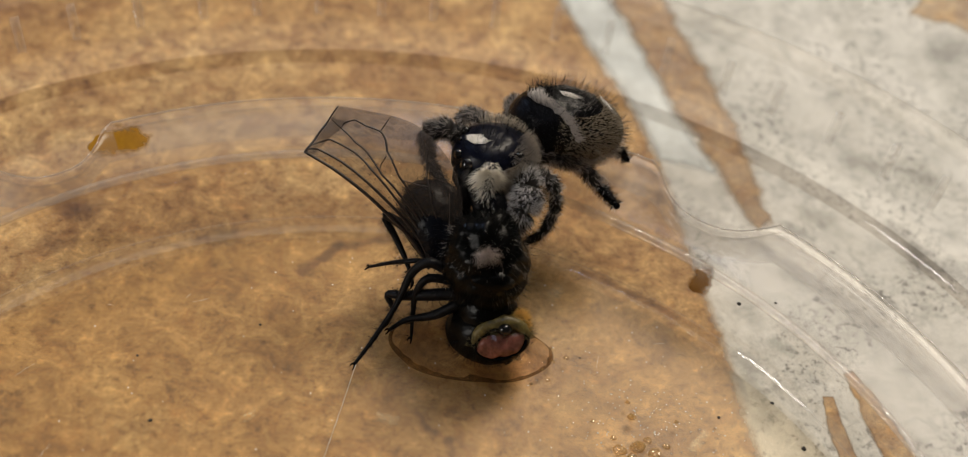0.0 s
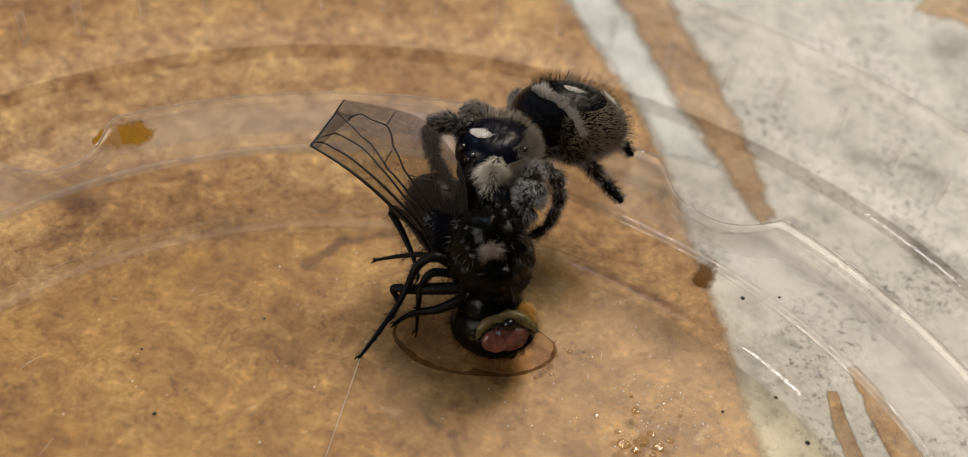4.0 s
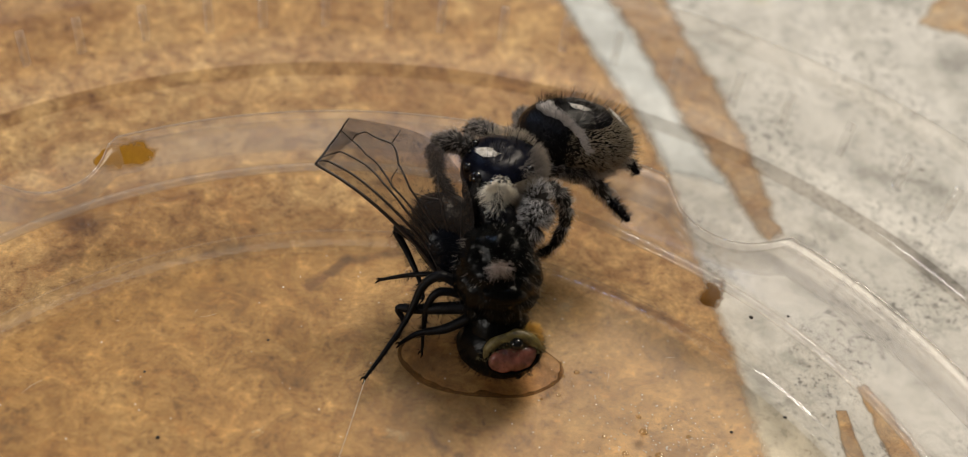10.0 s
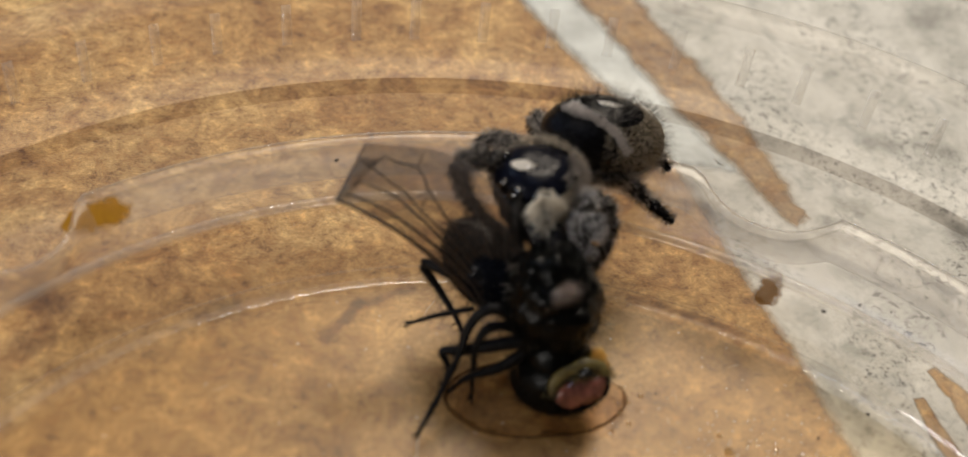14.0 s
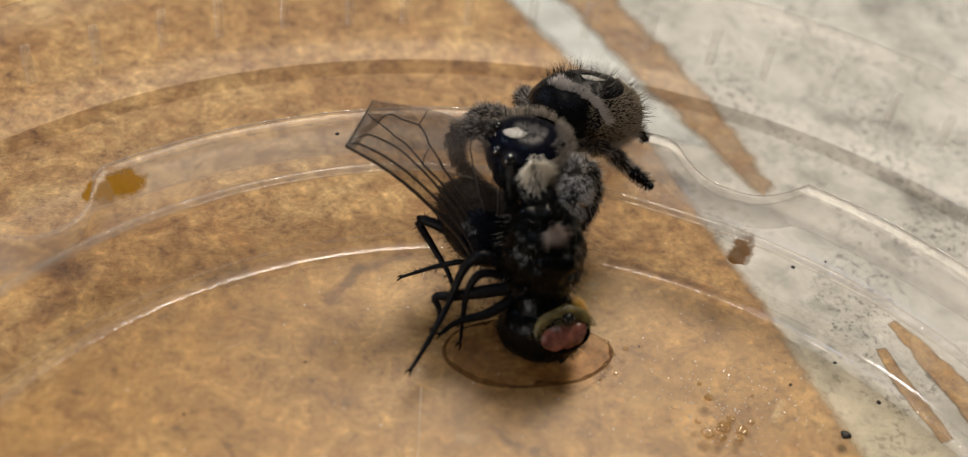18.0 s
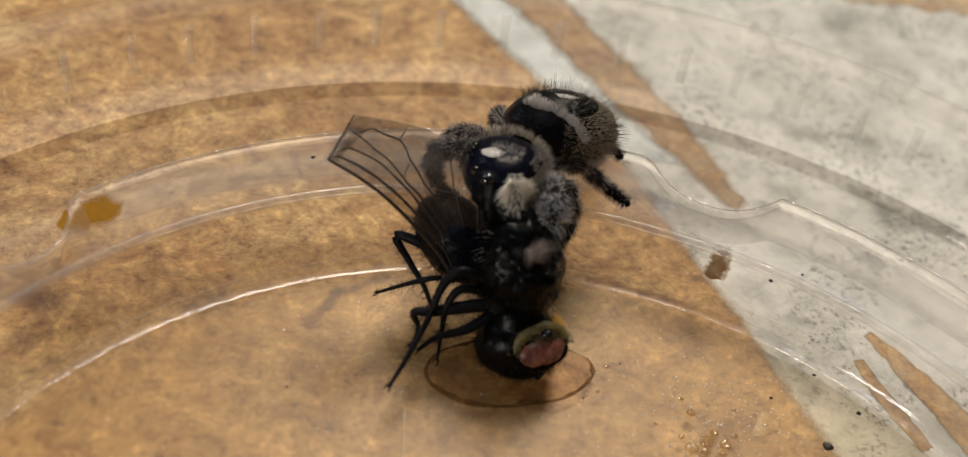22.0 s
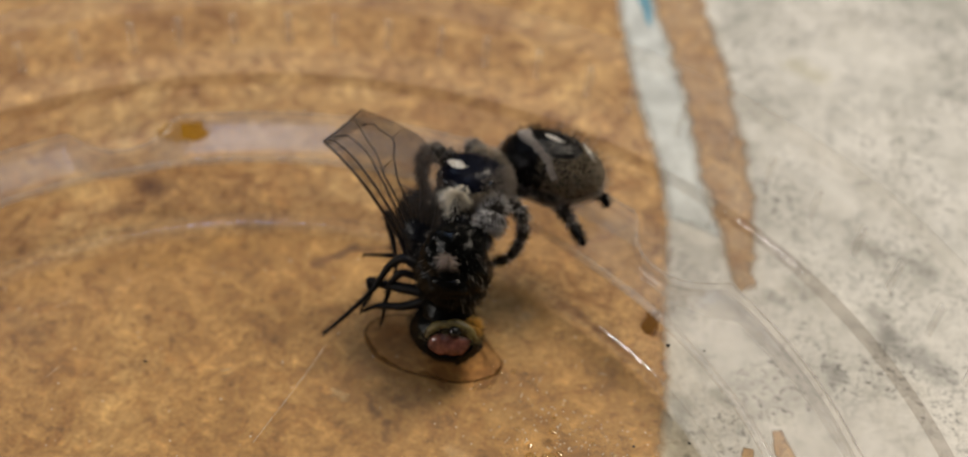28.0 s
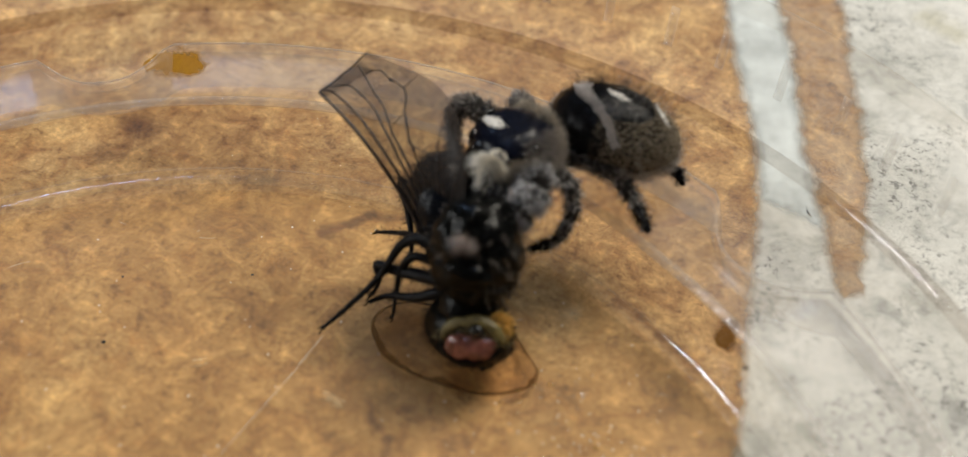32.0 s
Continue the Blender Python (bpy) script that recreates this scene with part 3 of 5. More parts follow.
part("painted_stripe", sheet([(16.5, -6.9), (16.95, -8.0), (17.9, -11.0), (19.4, -15.5), (21.6, -15.5), (19.5, -11.0), (17.9, -8.0), (16.95, -6.7)], ZT, 0.012, 0.18, 0.3, 7, 0.32), FADED_TAN, table, smooth=False)
part("painted_stripe", sheet([(15.5, -8.3), (15.7, -10), (16.7, -13.2), (17.3, -13.0), (16.4, -9.9), (16.0, -8.3)], ZT, 0.012, 0.12, 0.3, 8, 0.24), FADED_TAN, table, smooth=False)
part("painted_stripe", sheet([(22, 19), (24, 18.4), (30, 17), (40, 16), (40, 22), (30, 23.5), (24.5, 22.5)], ZT, 0.012, 0.5, 0.5, 11), WORN_TAN, table, smooth=False)
part("pale_stripe", sheet([(-5.4, 36), (-1.0, 25.3), (1.0, 20.2), (2.9, 16), (4.9, 12), (7.1, 8), (8.3, 5), (11.0, 4.6), (9.0, 8.3), (6.2, 14.8), (3.3, 20.3), (0.3, 26.3), (-4.2, 36)], ZT, 0.008, 0.16, 0.5, 13, 0.95), PALE, table, "pale blue-white painted stripe", smooth=False)
part("blue_streak", sheet([(-2.2, 27.5), (0.2, 24.4), (2.2, 20.8), (2.7, 20.3), (1.9, 23), (-0.2, 26.8), (-3.2, 33), (-4.4, 33)], ZT, 0.018, 0.15, 0.4, 17, 0.15), BLUE, table, "blue paint streak", smooth=False)

# ---- the clear lid ----
LID = (-2.8, -25.8)
lid = tagged(empty("plastic_lid", (LID[0], LID[1], ZT)), "clear round plastic container lid with scalloped ledge lying on the table", "plastic lid")
lid.location = (0, 0, 0)
THICK = 0.40
PROFILE = {
    "base_disc": (SCUFFED, [(0.4, 0.0), (12, 0.0), (20, 0.0), (23.3, 0.0)]),
    "floor_fillet": (FILLET, [(23.3 + 1.1 * math.sin(math.radians(a)), 1.1 - 1.1 * math.cos(math.radians(a))) for a in range(0, 73, 8)]),
    "inner_wall": (CLEAR, [(24.346, 0.760), (24.6, 1.0), (24.95, 1.3), (25.25, 1.85), (25.42, 2.35), (25.55, 2.62)]),
    "ledge": (HAZY, [(25.55, 2.62), (25.75, 2.85), (26.1, 3.02), (26.8, 3.3), (27.5, 3.6), (27.95, 3.78), (28.2, 3.75), (28.3, 3.5)]),
    "channel": (CHANNEL, [(28.3, 3.5), (28.5, 2.4), (28.7, 1.2), (28.95, 0.5), (29.5, 0.2), (30.6, 0.15), (31.2, 0.35), (31.6, 0.9), (31.85, 1.9), (32.0, 2.45)]),
    "outer_step": (GROOVE, [(32.0, 2.45), (32.1, 2.68), (32.25, 2.9), (32.38, 2.97)]),
    "ribbed_wall": (DULL, [(32.38, 2.97), (32.5, 3.0), (33.4, 3.05), (34.1, 3.15), (34.4, 3.5), (34.6, 4.4), (34.8, 5.2), (35.1, 5.6)]),
    "rim": (DULL, [(35.1, 5.6), (35.6, 5.85), (36.3, 6.0), (36.8, 5.9), (37.0, 5.5), (37.05, 4.4)]),
}


def offset_profile(line, d):
    out = []
    for i, (r, z) in enumerate(line):
        a, b = line[max(i - 1, 0)], line[min(i + 1, len(line) - 1)]
        dx, dz = b[0] - a[0], b[1] - a[1]
        n = math.hypot(dx, dz)
        out.append((r + dz / n * d, z - dx / n * d))
    return out


def lean(r, a):
    """How far the ledge reaches inwards: it is wider on the stone side of the lid."""
    w = np.interp(r, (23.4, 24.4, 25.6, 28.0), (0.0, 0.35, 1.0, 0.0))
    s = min(1.0, max(0.0, (98 - math.degrees(a) % 360) / 34))
    return 1.0 * w * s * s * (3 - 2 * s)


def scallop(r, z, a):
    """Notches bitten into the ledge's outer edge every 64 degrees or so."""
    r -= lean(r, a)
    if r < 26.0 or r > 29.6:
        return r
    deg = math.degrees(a)
    depth = 0.0
    for c, half in ((62.2, 6.2), (126.2, 5.6), (190, 6), (254, 6), (313, 6), (2, 6)):
        d = abs((deg - c + 180) % 360 - 180) / half
        if d < 1:
            depth = max(depth, 2.1 * (1 - d ** 2.5))
    return r - depth * min(1.0, (r - 26.0) / 1.9) * (1.0 if r < 28.6 else max(0.0, (29.6 - r)))


for name, (material, line) in PROFILE.items():
    low = offset_profile(line, THICK)
    sides = {len(line) - 1, 2 * len(line) - 1} if name != "rim" else {2 * len(line) - 1}
    thin = material in (CLEAR, FILLET, CHANNEL, DULL, GROOVE)
    part(name, lathe(line if thin else line + low[::-1], LID, 360, scallop, {len(line) - 1} if thin else sides), material, lid)


def lip(name, r, z, w, material):
    """A fine rounded edge running round the lid, its bright line put in as whitish haze."""
    ring = [(r + w * math.cos(t), z + w * math.sin(t)) for t in [k * math.pi / 4 for k in range(8)]]
    part(name, lathe(ring, LID, 360, scallop), material, lid, "moulded edge whitened into a bright line")


lip("floor_edge_lip", 24.0, 0.24, 0.05, FLOOR_LIP)
lip("ledge_inner_lip", 25.66, 2.70, 0.20, LIP)
lip("ledge_outer_lip", 28.12, 3.80, 0.05, LIP)


def rib(az):
    """A slim upright rib on the inner face of the lid's outer wall."""
    bm = bmesh.new()
    half = math.radians(0.36)
    rows = []
    for r, z in ((34.36, 3.45), (34.52, 4.1), (34.68, 4.8), (34.8, 5.3)):
        row = []
        for k in range(5):
            a = math.radians(az) + half * (k - 2) / 2
            lift = 0.28 * (1 - abs(k - 2) / 2) ** 0.5 if z > 3.5 and z < 5.2 else 0.03
            rr = r - lift
            row.append(bm.verts.new((LID[0] + rr * math.cos(a), LID[1] + rr * math.sin(a), z + 0.02)))
        rows.append(row)
    for a, b in zip(rows, rows[1:]):
        for k in range(4):
            bm.faces.new((a[k], a[k + 1], b[k + 1], b[k]))
    bmesh.ops.solidify(bm, geom=bm.faces[:], thickness=0.05)
    part("rib", bm, RIB, lid)


for k in range(-14, 16):
    rib(81.7 + 4.75 * k + (k * 7 % 3 - 1) * 0.25)

# ---- insect helpers ----
SPIDER_RNG = random.Random(7)


def hair_mesh(strands):
    """Fine tapered strands: root, tip, radius and a bend; joined in one mesh."""
    bm = bmesh.new()
    for root, tip, r, bend in strands:
        d = (tip - root).normalized()
        q = frame_along(d)
        mid = (root + tip) / 2 + bend
        a = [bm.verts.new(root + q @ Vector((math.cos(t) * r, math.sin(t) * r, 0))) for t in (0, 2.09, 4.19)]
        b = [bm.verts.new(mid + q @ Vector((math.cos(t) * r * 0.7, math.sin(t) * r * 0.7, 0))) for t in (0, 2.09, 4.19)]
        c = bm.verts.new(tip)
        for k in range(3):
            j = (k + 1) % 3
            bm.faces.new((a[k], a[j], b[j], b[k]))
            bm.faces.new((b[k], b[j], c))
    return bm


def rand_vec(rng, s):
    return Vector((rng.gauss(0, s), rng.gauss(0, s), rng.gauss(0, s)))


def surface_points(rng, n, c, r, m, keep=None, dense=1.8):
    """Points and normals spread over an ellipsoid; keep(local) filters them."""
    out = []
    m3 = m.to_3x3()
    while len(out) < n * dense:
        u = rand_vec(rng, 1).normalized()
        if keep and not keep(u):
            continue
        p = Vector(c) + m3 @ Vector((u.x * r[0], u.y * r[1], u.z * r[2]))
        nn = (m3 @ Vector((u.x / r[0], u.y / r[1], u.z / r[2]))).normalized()
        out.append((p, nn))
    return out


def fur(rng, pts, length, spread, lean=Vector((0, 0, 0)), r=0.014, sink=0.03):
    out = []
    for p, nn in pts:
        d = (nn + lean + rand_vec(rng, spread)).normalized()
        ln = length * rng.uniform(0.55, 1.35)
        out.append((p - nn * sink, p + d * ln, 0.85 * r * rng.uniform(0.7, 1.2), rand_vec(rng, 0.08 * ln)))
    return out


def limb_points(rng, n, pts, radii):
    """Points and outward normals spread along a tube."""
    out = []
    pts = [Vector(p) for p in pts]
    lens = [(b - a).length for a, b in zip(pts, pts[1:])]
    for _ in range(n):
        i = rng.choices(range(len(lens)), lens)[0]
        t = rng.random()
        p, r = pts[i].lerp(pts[i + 1], t), radii[i] * (1 - t) + radii[i + 1] * t
        q = frame_along(pts[i + 1] - pts[i])
        a = rng.uniform(0, 6.283)
        nn = q @ Vector((math.cos(a), math.sin(a), 0))
        out.append((p + nn * r, nn))
    return out


def rough(bm, amount, scale, seed=0):
    for v in bm.verts:
        v.co += v.normal * noise.noise(Vector(v.co) * scale + Vector((seed, 0, 0))) * amount


def axes(forward, up):
    """A turn with x along forward and z near up."""
    f = Vector(forward).normalized()
    s = Vector(up).cross(f).normalized()
    return Matrix((f, s, f.cross(s))).transposed()


# ---- the jumping spider ----
spider = tagged(empty("jumping_spider"), "black jumping spider with grey hair and white spots biting a fly", "spider")
AB_C, AB_R, AB_M = Vector((3.0, 0.05, 5.72)), (2.62, 1.78, 1.66), axes((4.85, 0.85, -0.85), (0, 0, 1))
CA_C, CA_R, CA_M = Vector((0.05, -2.75, 6.02)), (1.95, 1.72, 1.30), axes((-0.42, -0.90, 0.02), (0, 0, 1))

bm = bmesh.new()
blob(bm, (0, 0, 0), AB_R, None, 48, 32)
for v in bm.verts:
    t = v.co.x / AB_R[0]
    v.co.y *= 1 - 0.10 * t
    v.co.z *= 1 - 0.14 * t * t * (1 if t > 0 else 0.4)
bm.normal_update()
rough(bm, 0.05, 3.0)
bmesh.ops.transform(bm, matrix=Matrix.Translation(AB_C) @ AB_M.to_4x4(), verts=bm.verts)
abdomen = part("abdomen", bm, BLACK, spider, "black abdomen with white spots")


def on_abdomen(along, side, lift=0.02):
    """A point on the abdomen's top and its normal; along and side in its own measure."""
    u = Vector((along, side, math.sqrt(max(0.02, 1 - along ** 2 - side ** 2))))
    p = AB_C + AB_M @ Vector((u.x * AB_R[0], u.y * AB_R[1] * (1 - 0.1 * along), u.z * AB_R[2] * (1 - 0.14 * along ** 2)))
    n = (AB_M @ Vector((u.x / AB_R[0], u.y / AB_R[1], u.z / AB_R[2]))).normalized()
    return p + n * lift, n


def scale_spot(name, p, n, length, width, along, parent, count, seed):
    """A spot of short white scale hairs lying on the body."""
    rng = random.Random(seed)
    t = (along - n * along.dot(n)).normalized()
    s = n.cross(t)
    bm = bmesh.new()
    q = Matrix((t, s, n)).transposed()
    blob(bm, p - n * 0.02, (length, width, 0.05), q, 16, 8)
    rough(bm, 0.05, 9)
    bm2 = hair_mesh([(a, a + (t * rng.uniform(-0.2, 0.25) + s * rng.gauss(0, 0.06) + n * 0.07), 0.022, Vector()) for a in
                     [p + t * length * math.sqrt(rng.random()) * math.cos(w) + s * width * math.sqrt(rng.random()) * math.sin(w) for w in [rng.uniform(0, 6.28) for _ in range(count)]]])
    me = bpy.data.meshes.new("tmp")
    bm2.to_mesh(me)
    bm2.free()
    bm.from_mesh(me)
    bpy.data.meshes.remove(me)
    part(name, bm, WHITE, parent, "white scale spot")


ab_x = (AB_M @ Vector((1, 0, 0))).normalized()
p, n = on_abdomen(0.05, 0.05)
scale_spot("white_spot", Vector((3.09, 0.22, 7.36)), n, 0.44, 0.17, ab_x + Vector((0, -0.25, 0)), abdomen, 120, 1)
p, n = on_abdomen(0.66, 0.12)
scale_spot("white_spot", Vector((4.78, 0.55, 6.72)), n, 0.50, 0.12, ab_x + Vector((0, -0.6, 0)), abdomen, 90, 2)

rng = SPIDER_RNG
back = AB_M @ Vector((1, 0, 0))
# long dark bristles over the top, pale ones over the sides, a pale band round the front
pts = surface_points(rng, 300, AB_C, AB_R, AB_M, lambda u: u.z > -0.1 and u.x > -0.6)
part("bristles", hair_mesh(fur(rng, pts, 0.72, 0.2, back * 0.3 + Vector((0, 0, 0.3)), 0.0075)), DARKHAIR, abdomen, "long dark bristles")
pts = surface_points(rng, 330, AB_C, AB_R, AB_M, lambda u: u.x > -0.2)
part("pale_bristles", hair_mesh(fur(rng, pts, 0.62, 0.24, back * 0.4 + Vector((0, 0, 0.15)), 0.0065)), DUSTHAIR, abdomen, "long grey-brown bristles")
pts = surface_points(rng, 1300, AB_C, AB_R, AB_M, lambda u: u.z < -0.05 + 0.5 * noise.noise(u * 4) and u.x > 0.3 * u.y - 0.12)
part("side_hair", hair_mesh(fur(rng, pts, 0.40, 0.3, back * 0.8, 0.0095)), PALEHAIR, abdomen, "pale grey side hair")
band = lambda u: abs(u.x + 0.62 - 0.80 * max(0.0, -u.y)) < 0.09 - 0.03 * max(0.0, -u.y) + 0.06 * noise.noise(u * 5) and u.z > 0.48 + 0.25 * noise.noise(u * 4) and u.y < 0.25
pts = surface_points(rng, 900, AB_C, AB_R, AB_M, band)
part("pale_band", hair_mesh(fur(rng, pts, 0.26, 0.3, back * 0.7, 0.015)), BANDHAIR, abdomen, "ragged pale grey band of hair")
pts = surface_points(rng, 220, AB_C, AB_R, AB_M, lambda u: u.z > 0.55 and u.x < -0.3)
part("front_bristles", hair_mesh(fur(rng, pts, 0.5, 0.3, Vector((0, 0, 0.2)), 0.008)), DARKHAIR, abdomen, "dark front bristles")
pts = surface_points(rng, 1500, AB_C, AB_R, AB_M, lambda u: -0.1 < u.z < 0.86 and u.x > -0.3 and u.y < 0.3)
part("gold_hair", hair_mesh(fur(rng, pts, 0.10, 0.35, back * 1.5, 0.026)), GOLDHAIR, abdomen, "glinting gold-grey scale hairs")

bm = bmesh.new()
blob(bm, (0, 0, 0), CA_R, None, 40, 26)
for v in bm.verts:
    t = v.co.x / CA_R[0]
    if v.co.z > 0:
        v.co.z *= 1.0 if t > -0.2 else 1 - 0.55 * (-t - 0.2)
        v.co.z = min(v.co.z, 1.17 + 0.04 * v.co.y)
    v.co.y *= 1.0 - 0.05 * t
    if t > 0.62:
        v.co.x = (0.62 + (t - 0.62) * 0.62) * CA_R[0]
bm.normal_update()
rough(bm, 0.03, 5)
bmesh.ops.transform(bm, matrix=Matrix.Translation(CA_C) @ CA_M.to_4x4(), verts=bm.verts)
carapace = part("carapace", bm, CARAPACE, spider, "glossy black carapace")
scale_spot("white_spot", Vector((-0.64, -3.02, 7.22)), Vector((0.0, -0.1, 1)), 0.46, 0.25, Vector((1, -0.12, 0)), carapace, 150, 3)


def eye(p, r):
    bm = bmesh.new()
    blob(bm, p, (r, r, r), None, 16, 10)
    part("eye", bm, EYE, carapace, "glossy black eye")


def ca(x, y, z):
    return CA_C + CA_M @ Vector((x, y, z))


for sx, sy, sz, r in ((1.40, -0.40, 0.42, 0.36), (1.40, 0.40, 0.42, 0.36), (1.18, -0.98, 0.55, 0.23), (1.18, 0.98, 0.55, 0.23), (0.10, -1.32, 0.86, 0.20), (0.10, 1.32, 0.86, 0.20), (0.62, 1.28, 0.82, 0.08), (0.62, -1.28, 0.82, 0.08)):
    eye(ca(sx, sy, sz), r)
ca_f = CA_M @ Vector((1, 0, 0))
pts = surface_points(rng, 1000, CA_C, CA_R, CA_M, lambda u: (u.x < -0.55 + 0.2 * noise.noise(u * 3) and u.z > -0.3) or (-0.6 < u.z < 0.12 and abs(u.y) > 0.6 and u.x < 0.3))
part("hair", hair_mesh(fur(rng, pts, 0.32, 0.3, Vector((0, 0, 0.2)) - ca_f * 0.6, 0.012)), BUFFHAIR, carapace, "buff grey hair")
pts = surface_points(rng, 160, CA_C, CA_R, CA_M, lambda u: u.z > 0.4)
part("bristles", hair_mesh(fur(rng, pts, 0.42, 0.3, Vector((0, 0, 0.3)), 0.011)), DARKHAIR, carapace, "short dark bristles")
pts = surface_points(rng, 1500, CA_C, CA_R, CA_M, lambda u: u.y > 0.48 and -0.75 < u.x < 0.75 and -0.6 < u.z < (0.80 if u.x < 0.25 else 0.42) + 0.14 * noise.noise(u * 5))
part("cheek_hair", hair_mesh(fur(rng, pts, 0.40, 0.35, Vector((0.1, -0.2, -0.2)), 0.010)), DUSTHAIR, carapace, "grey-brown cheek hair")
# sheets of buff hair between the eyes and the jaws
pts = surface_points(rng, 700, CA_C, CA_R, CA_M, lambda u: u.x > 0.1 and 0.0 < u.z < 0.55 and u.y > 0.35)
part("face_hair", hair_mesh(fur(rng, pts, 0.34, 0.3, Vector((0, 0, -0.5)), 0.016)), BUFFHAIR, carapace, "buff face hair")

# jaws with their white tuft
for y in (-0.42, 0.42):
    bm = bmesh.new()
    tube(bm, smooth_line([ca(0.9, y, 0.0), ca(1.5, y, -0.20), Vector((0.15 + y * 0.8, -5.1 - y * 0.2, 5.75)), Vector((0.35 + y * 0.7, -6.1, 5.2))], 4), [0.46, 0.5, 0.54, 0.56, 0.56, 0.56, 0.54, 0.5, 0.48, 0.44, 0.4, 0.34, 0.28], 14)
    jaw = part("jaw", bm, BLACK, spider, "black jaw")


def tuft(name, centre, axis, n, length, width, material, parent, seed, spread=0.5, r=0.022):
    """A brush of hair fanning out from a centre."""
    rng = random.Random(seed)
    axis = Vector(axis).normalized()
    q = frame_along(axis)
    st = []
    for _ in range(2 * n):
        a, w = rng.uniform(0, 6.283), math.sqrt(rng.random())
        root = Vector(centre) + q @ Vector((math.cos(a) * w * width, math.sin(a) * w * width, 0))
        d = (axis + q @ Vector((math.cos(a) * w * spread, math.sin(a) * w * spread, 0)) + rand_vec(rng, 0.1)).normalized()
        st.append((root - d * 0.15, root + d * length * rng.uniform(0.6, 1.15), 0.62 * r, rand_vec(rng, 0.04)))
    part(name, hair_mesh(st), material, parent, "white hair tuft")


def palp(pts, radii, seed, hair=None):
    bm = bmesh.new()
    line = smooth_line(pts, 5)
    rad = np.interp(np.linspace(0, 1, len(line)), np.linspace(0, 1, len(radii)), radii)
    tube(bm, line, rad, 12)
    ob = part("palp", bm, GREYSKIN, spider, "grey palp with white brush of hair")
    rr = random.Random(seed)
    part("hair", hair_mesh(fur(rr, limb_points(rr, 700, line, list(rad)), 0.28, 0.25, (line[-1] - line[0]).normalized() * 0.8, 0.019)), hair or CREAMHAIR, ob, "fine hair")
    return ob


palp([(0.15, -4.0, 6.75), (0.10, -4.45, 6.75), (0.02, -4.95, 6.35), (-0.05, -5.2, 5.85)], [0.22, 0.26, 0.30, 0.22], 21)
palp([(-0.85, -4.0, 6.4), (-0.95, -4.5, 6.3), (-0.9, -4.9, 5.8), (-0.8, -5.1, 5.3)], [0.18, 0.20, 0.20, 0.14], 22, DARKHAIR)


tuft("white_tuft", (0.0, -4.6, 6.78), (0.05, -0.8, 0.0), 380, 0.80, 0.30, CREAMHAIR, jaw, 42, 1.7, 0.021)


def leg(pts, radii, hair, density, seed, label="grey hairy leg", pale=None):
    """A jointed leg: each segment a part of its own, with fur on it."""
    rr = random.Random(seed)
    pts = [Vector(p) for p in pts]
    holder = empty("leg")
    holder.parent = spider
    holder["label"] = label
    names = ["femur", "patella", "tibia", "metatarsus", "tarsus"][-(len(pts) - 1):] if len(pts) < 6 else ["femur", "patella", "tibia", "metatarsus", "tarsus"]
    for i in range(len(pts) - 1):
        a, b = pts[i], pts[i + 1]
        bm = bmesh.new()
        ra, rb = radii[i], radii[i + 1]
        line = [a.lerp(b, t) for t in (0, 0.06, 0.25, 0.5, 0.75, 0.94, 1)]
        rad = [ra * 0.55, ra * 0.92, ra * 1.05, (ra + rb) / 2 * 1.08, rb * 1.05, rb * 0.95, rb * 0.6]
        tube(bm, line, rad, 12)
        rough(bm, 0.02, 5, seed)
        dark = i == len(pts) - 2
        seg = part(names[min(i, len(names) - 1)], bm, BLACK if dark else GREYSKIN, holder)
        d = (b - a).normalized()
        n = int(1.7 * density * (b - a).length * (ra + rb))
        cut = 0.62 if not dark else 0.15
        hp = limb_points(rr, n, line, rad)
        light, black = [], []
        for x in hp:
            t = (x[0] - a).dot(d) / (b - a).length
            joint = t > 0.80 or t < 0.14
            share = cut if pale or i == 0 else (0.9 if joint and not dark else 0.6 if t < 0.14 else 0.42 if not dark else 0.10)
            (light if rr.random() < share else black).append(x)
        if light:
            part("hair", hair_mesh(fur(rr, light, hair * 1.25, 0.25, d * 0.7, 0.011)), pale or PALEHAIR, seg, "pale grey hair")
        if black:
            part("bristles", hair_mesh(fur(rr, black, hair * 1.1, 0.3, d * 0.4, 0.014)), DARKHAIR, seg, "dark bristles")
    bm = bmesh.new()
    blob(bm, pts[-1], (radii[-1] * 0.95,) * 3, None, 12, 8)
    part("foot_pad", bm, BLACK, holder, "black foot pad")


# near side: the front leg grips the fly, the two hind legs reach to the ledge
leg([(0.75, -3.3, 5.5), (1.80, -4.35, 6.15), (1.62, -5.2, 5.6), (1.2, -5.7, 5.0), (0.85, -6.0, 4.6)], [0.40, 0.58, 0.56, 0.44, 0.26], 0.28, 760, 31, "grey-white furry front leg", SILVERHAIR)
leg([(1.3, -2.7, 5.2), (2.55, -3.25, 5.75), (2.98, -3.55, 5.1), (2.98, -3.95, 4.3), (2.60, -4.45, 3.4), (1.80, -5.0, 3.25)], [0.28, 0.30, 0.27, 0.23, 0.19, 0.13], 0.22, 460, 32)
leg([(1.5, -1.8, 5.2), (2.75, -1.55, 5.5), (3.95, -1.55, 4.95), (4.85, -1.85, 4.2), (5.7, -2.75, 3.98)], [0.34, 0.34, 0.29, 0.24, 0.16], 0.24, 460, 33)
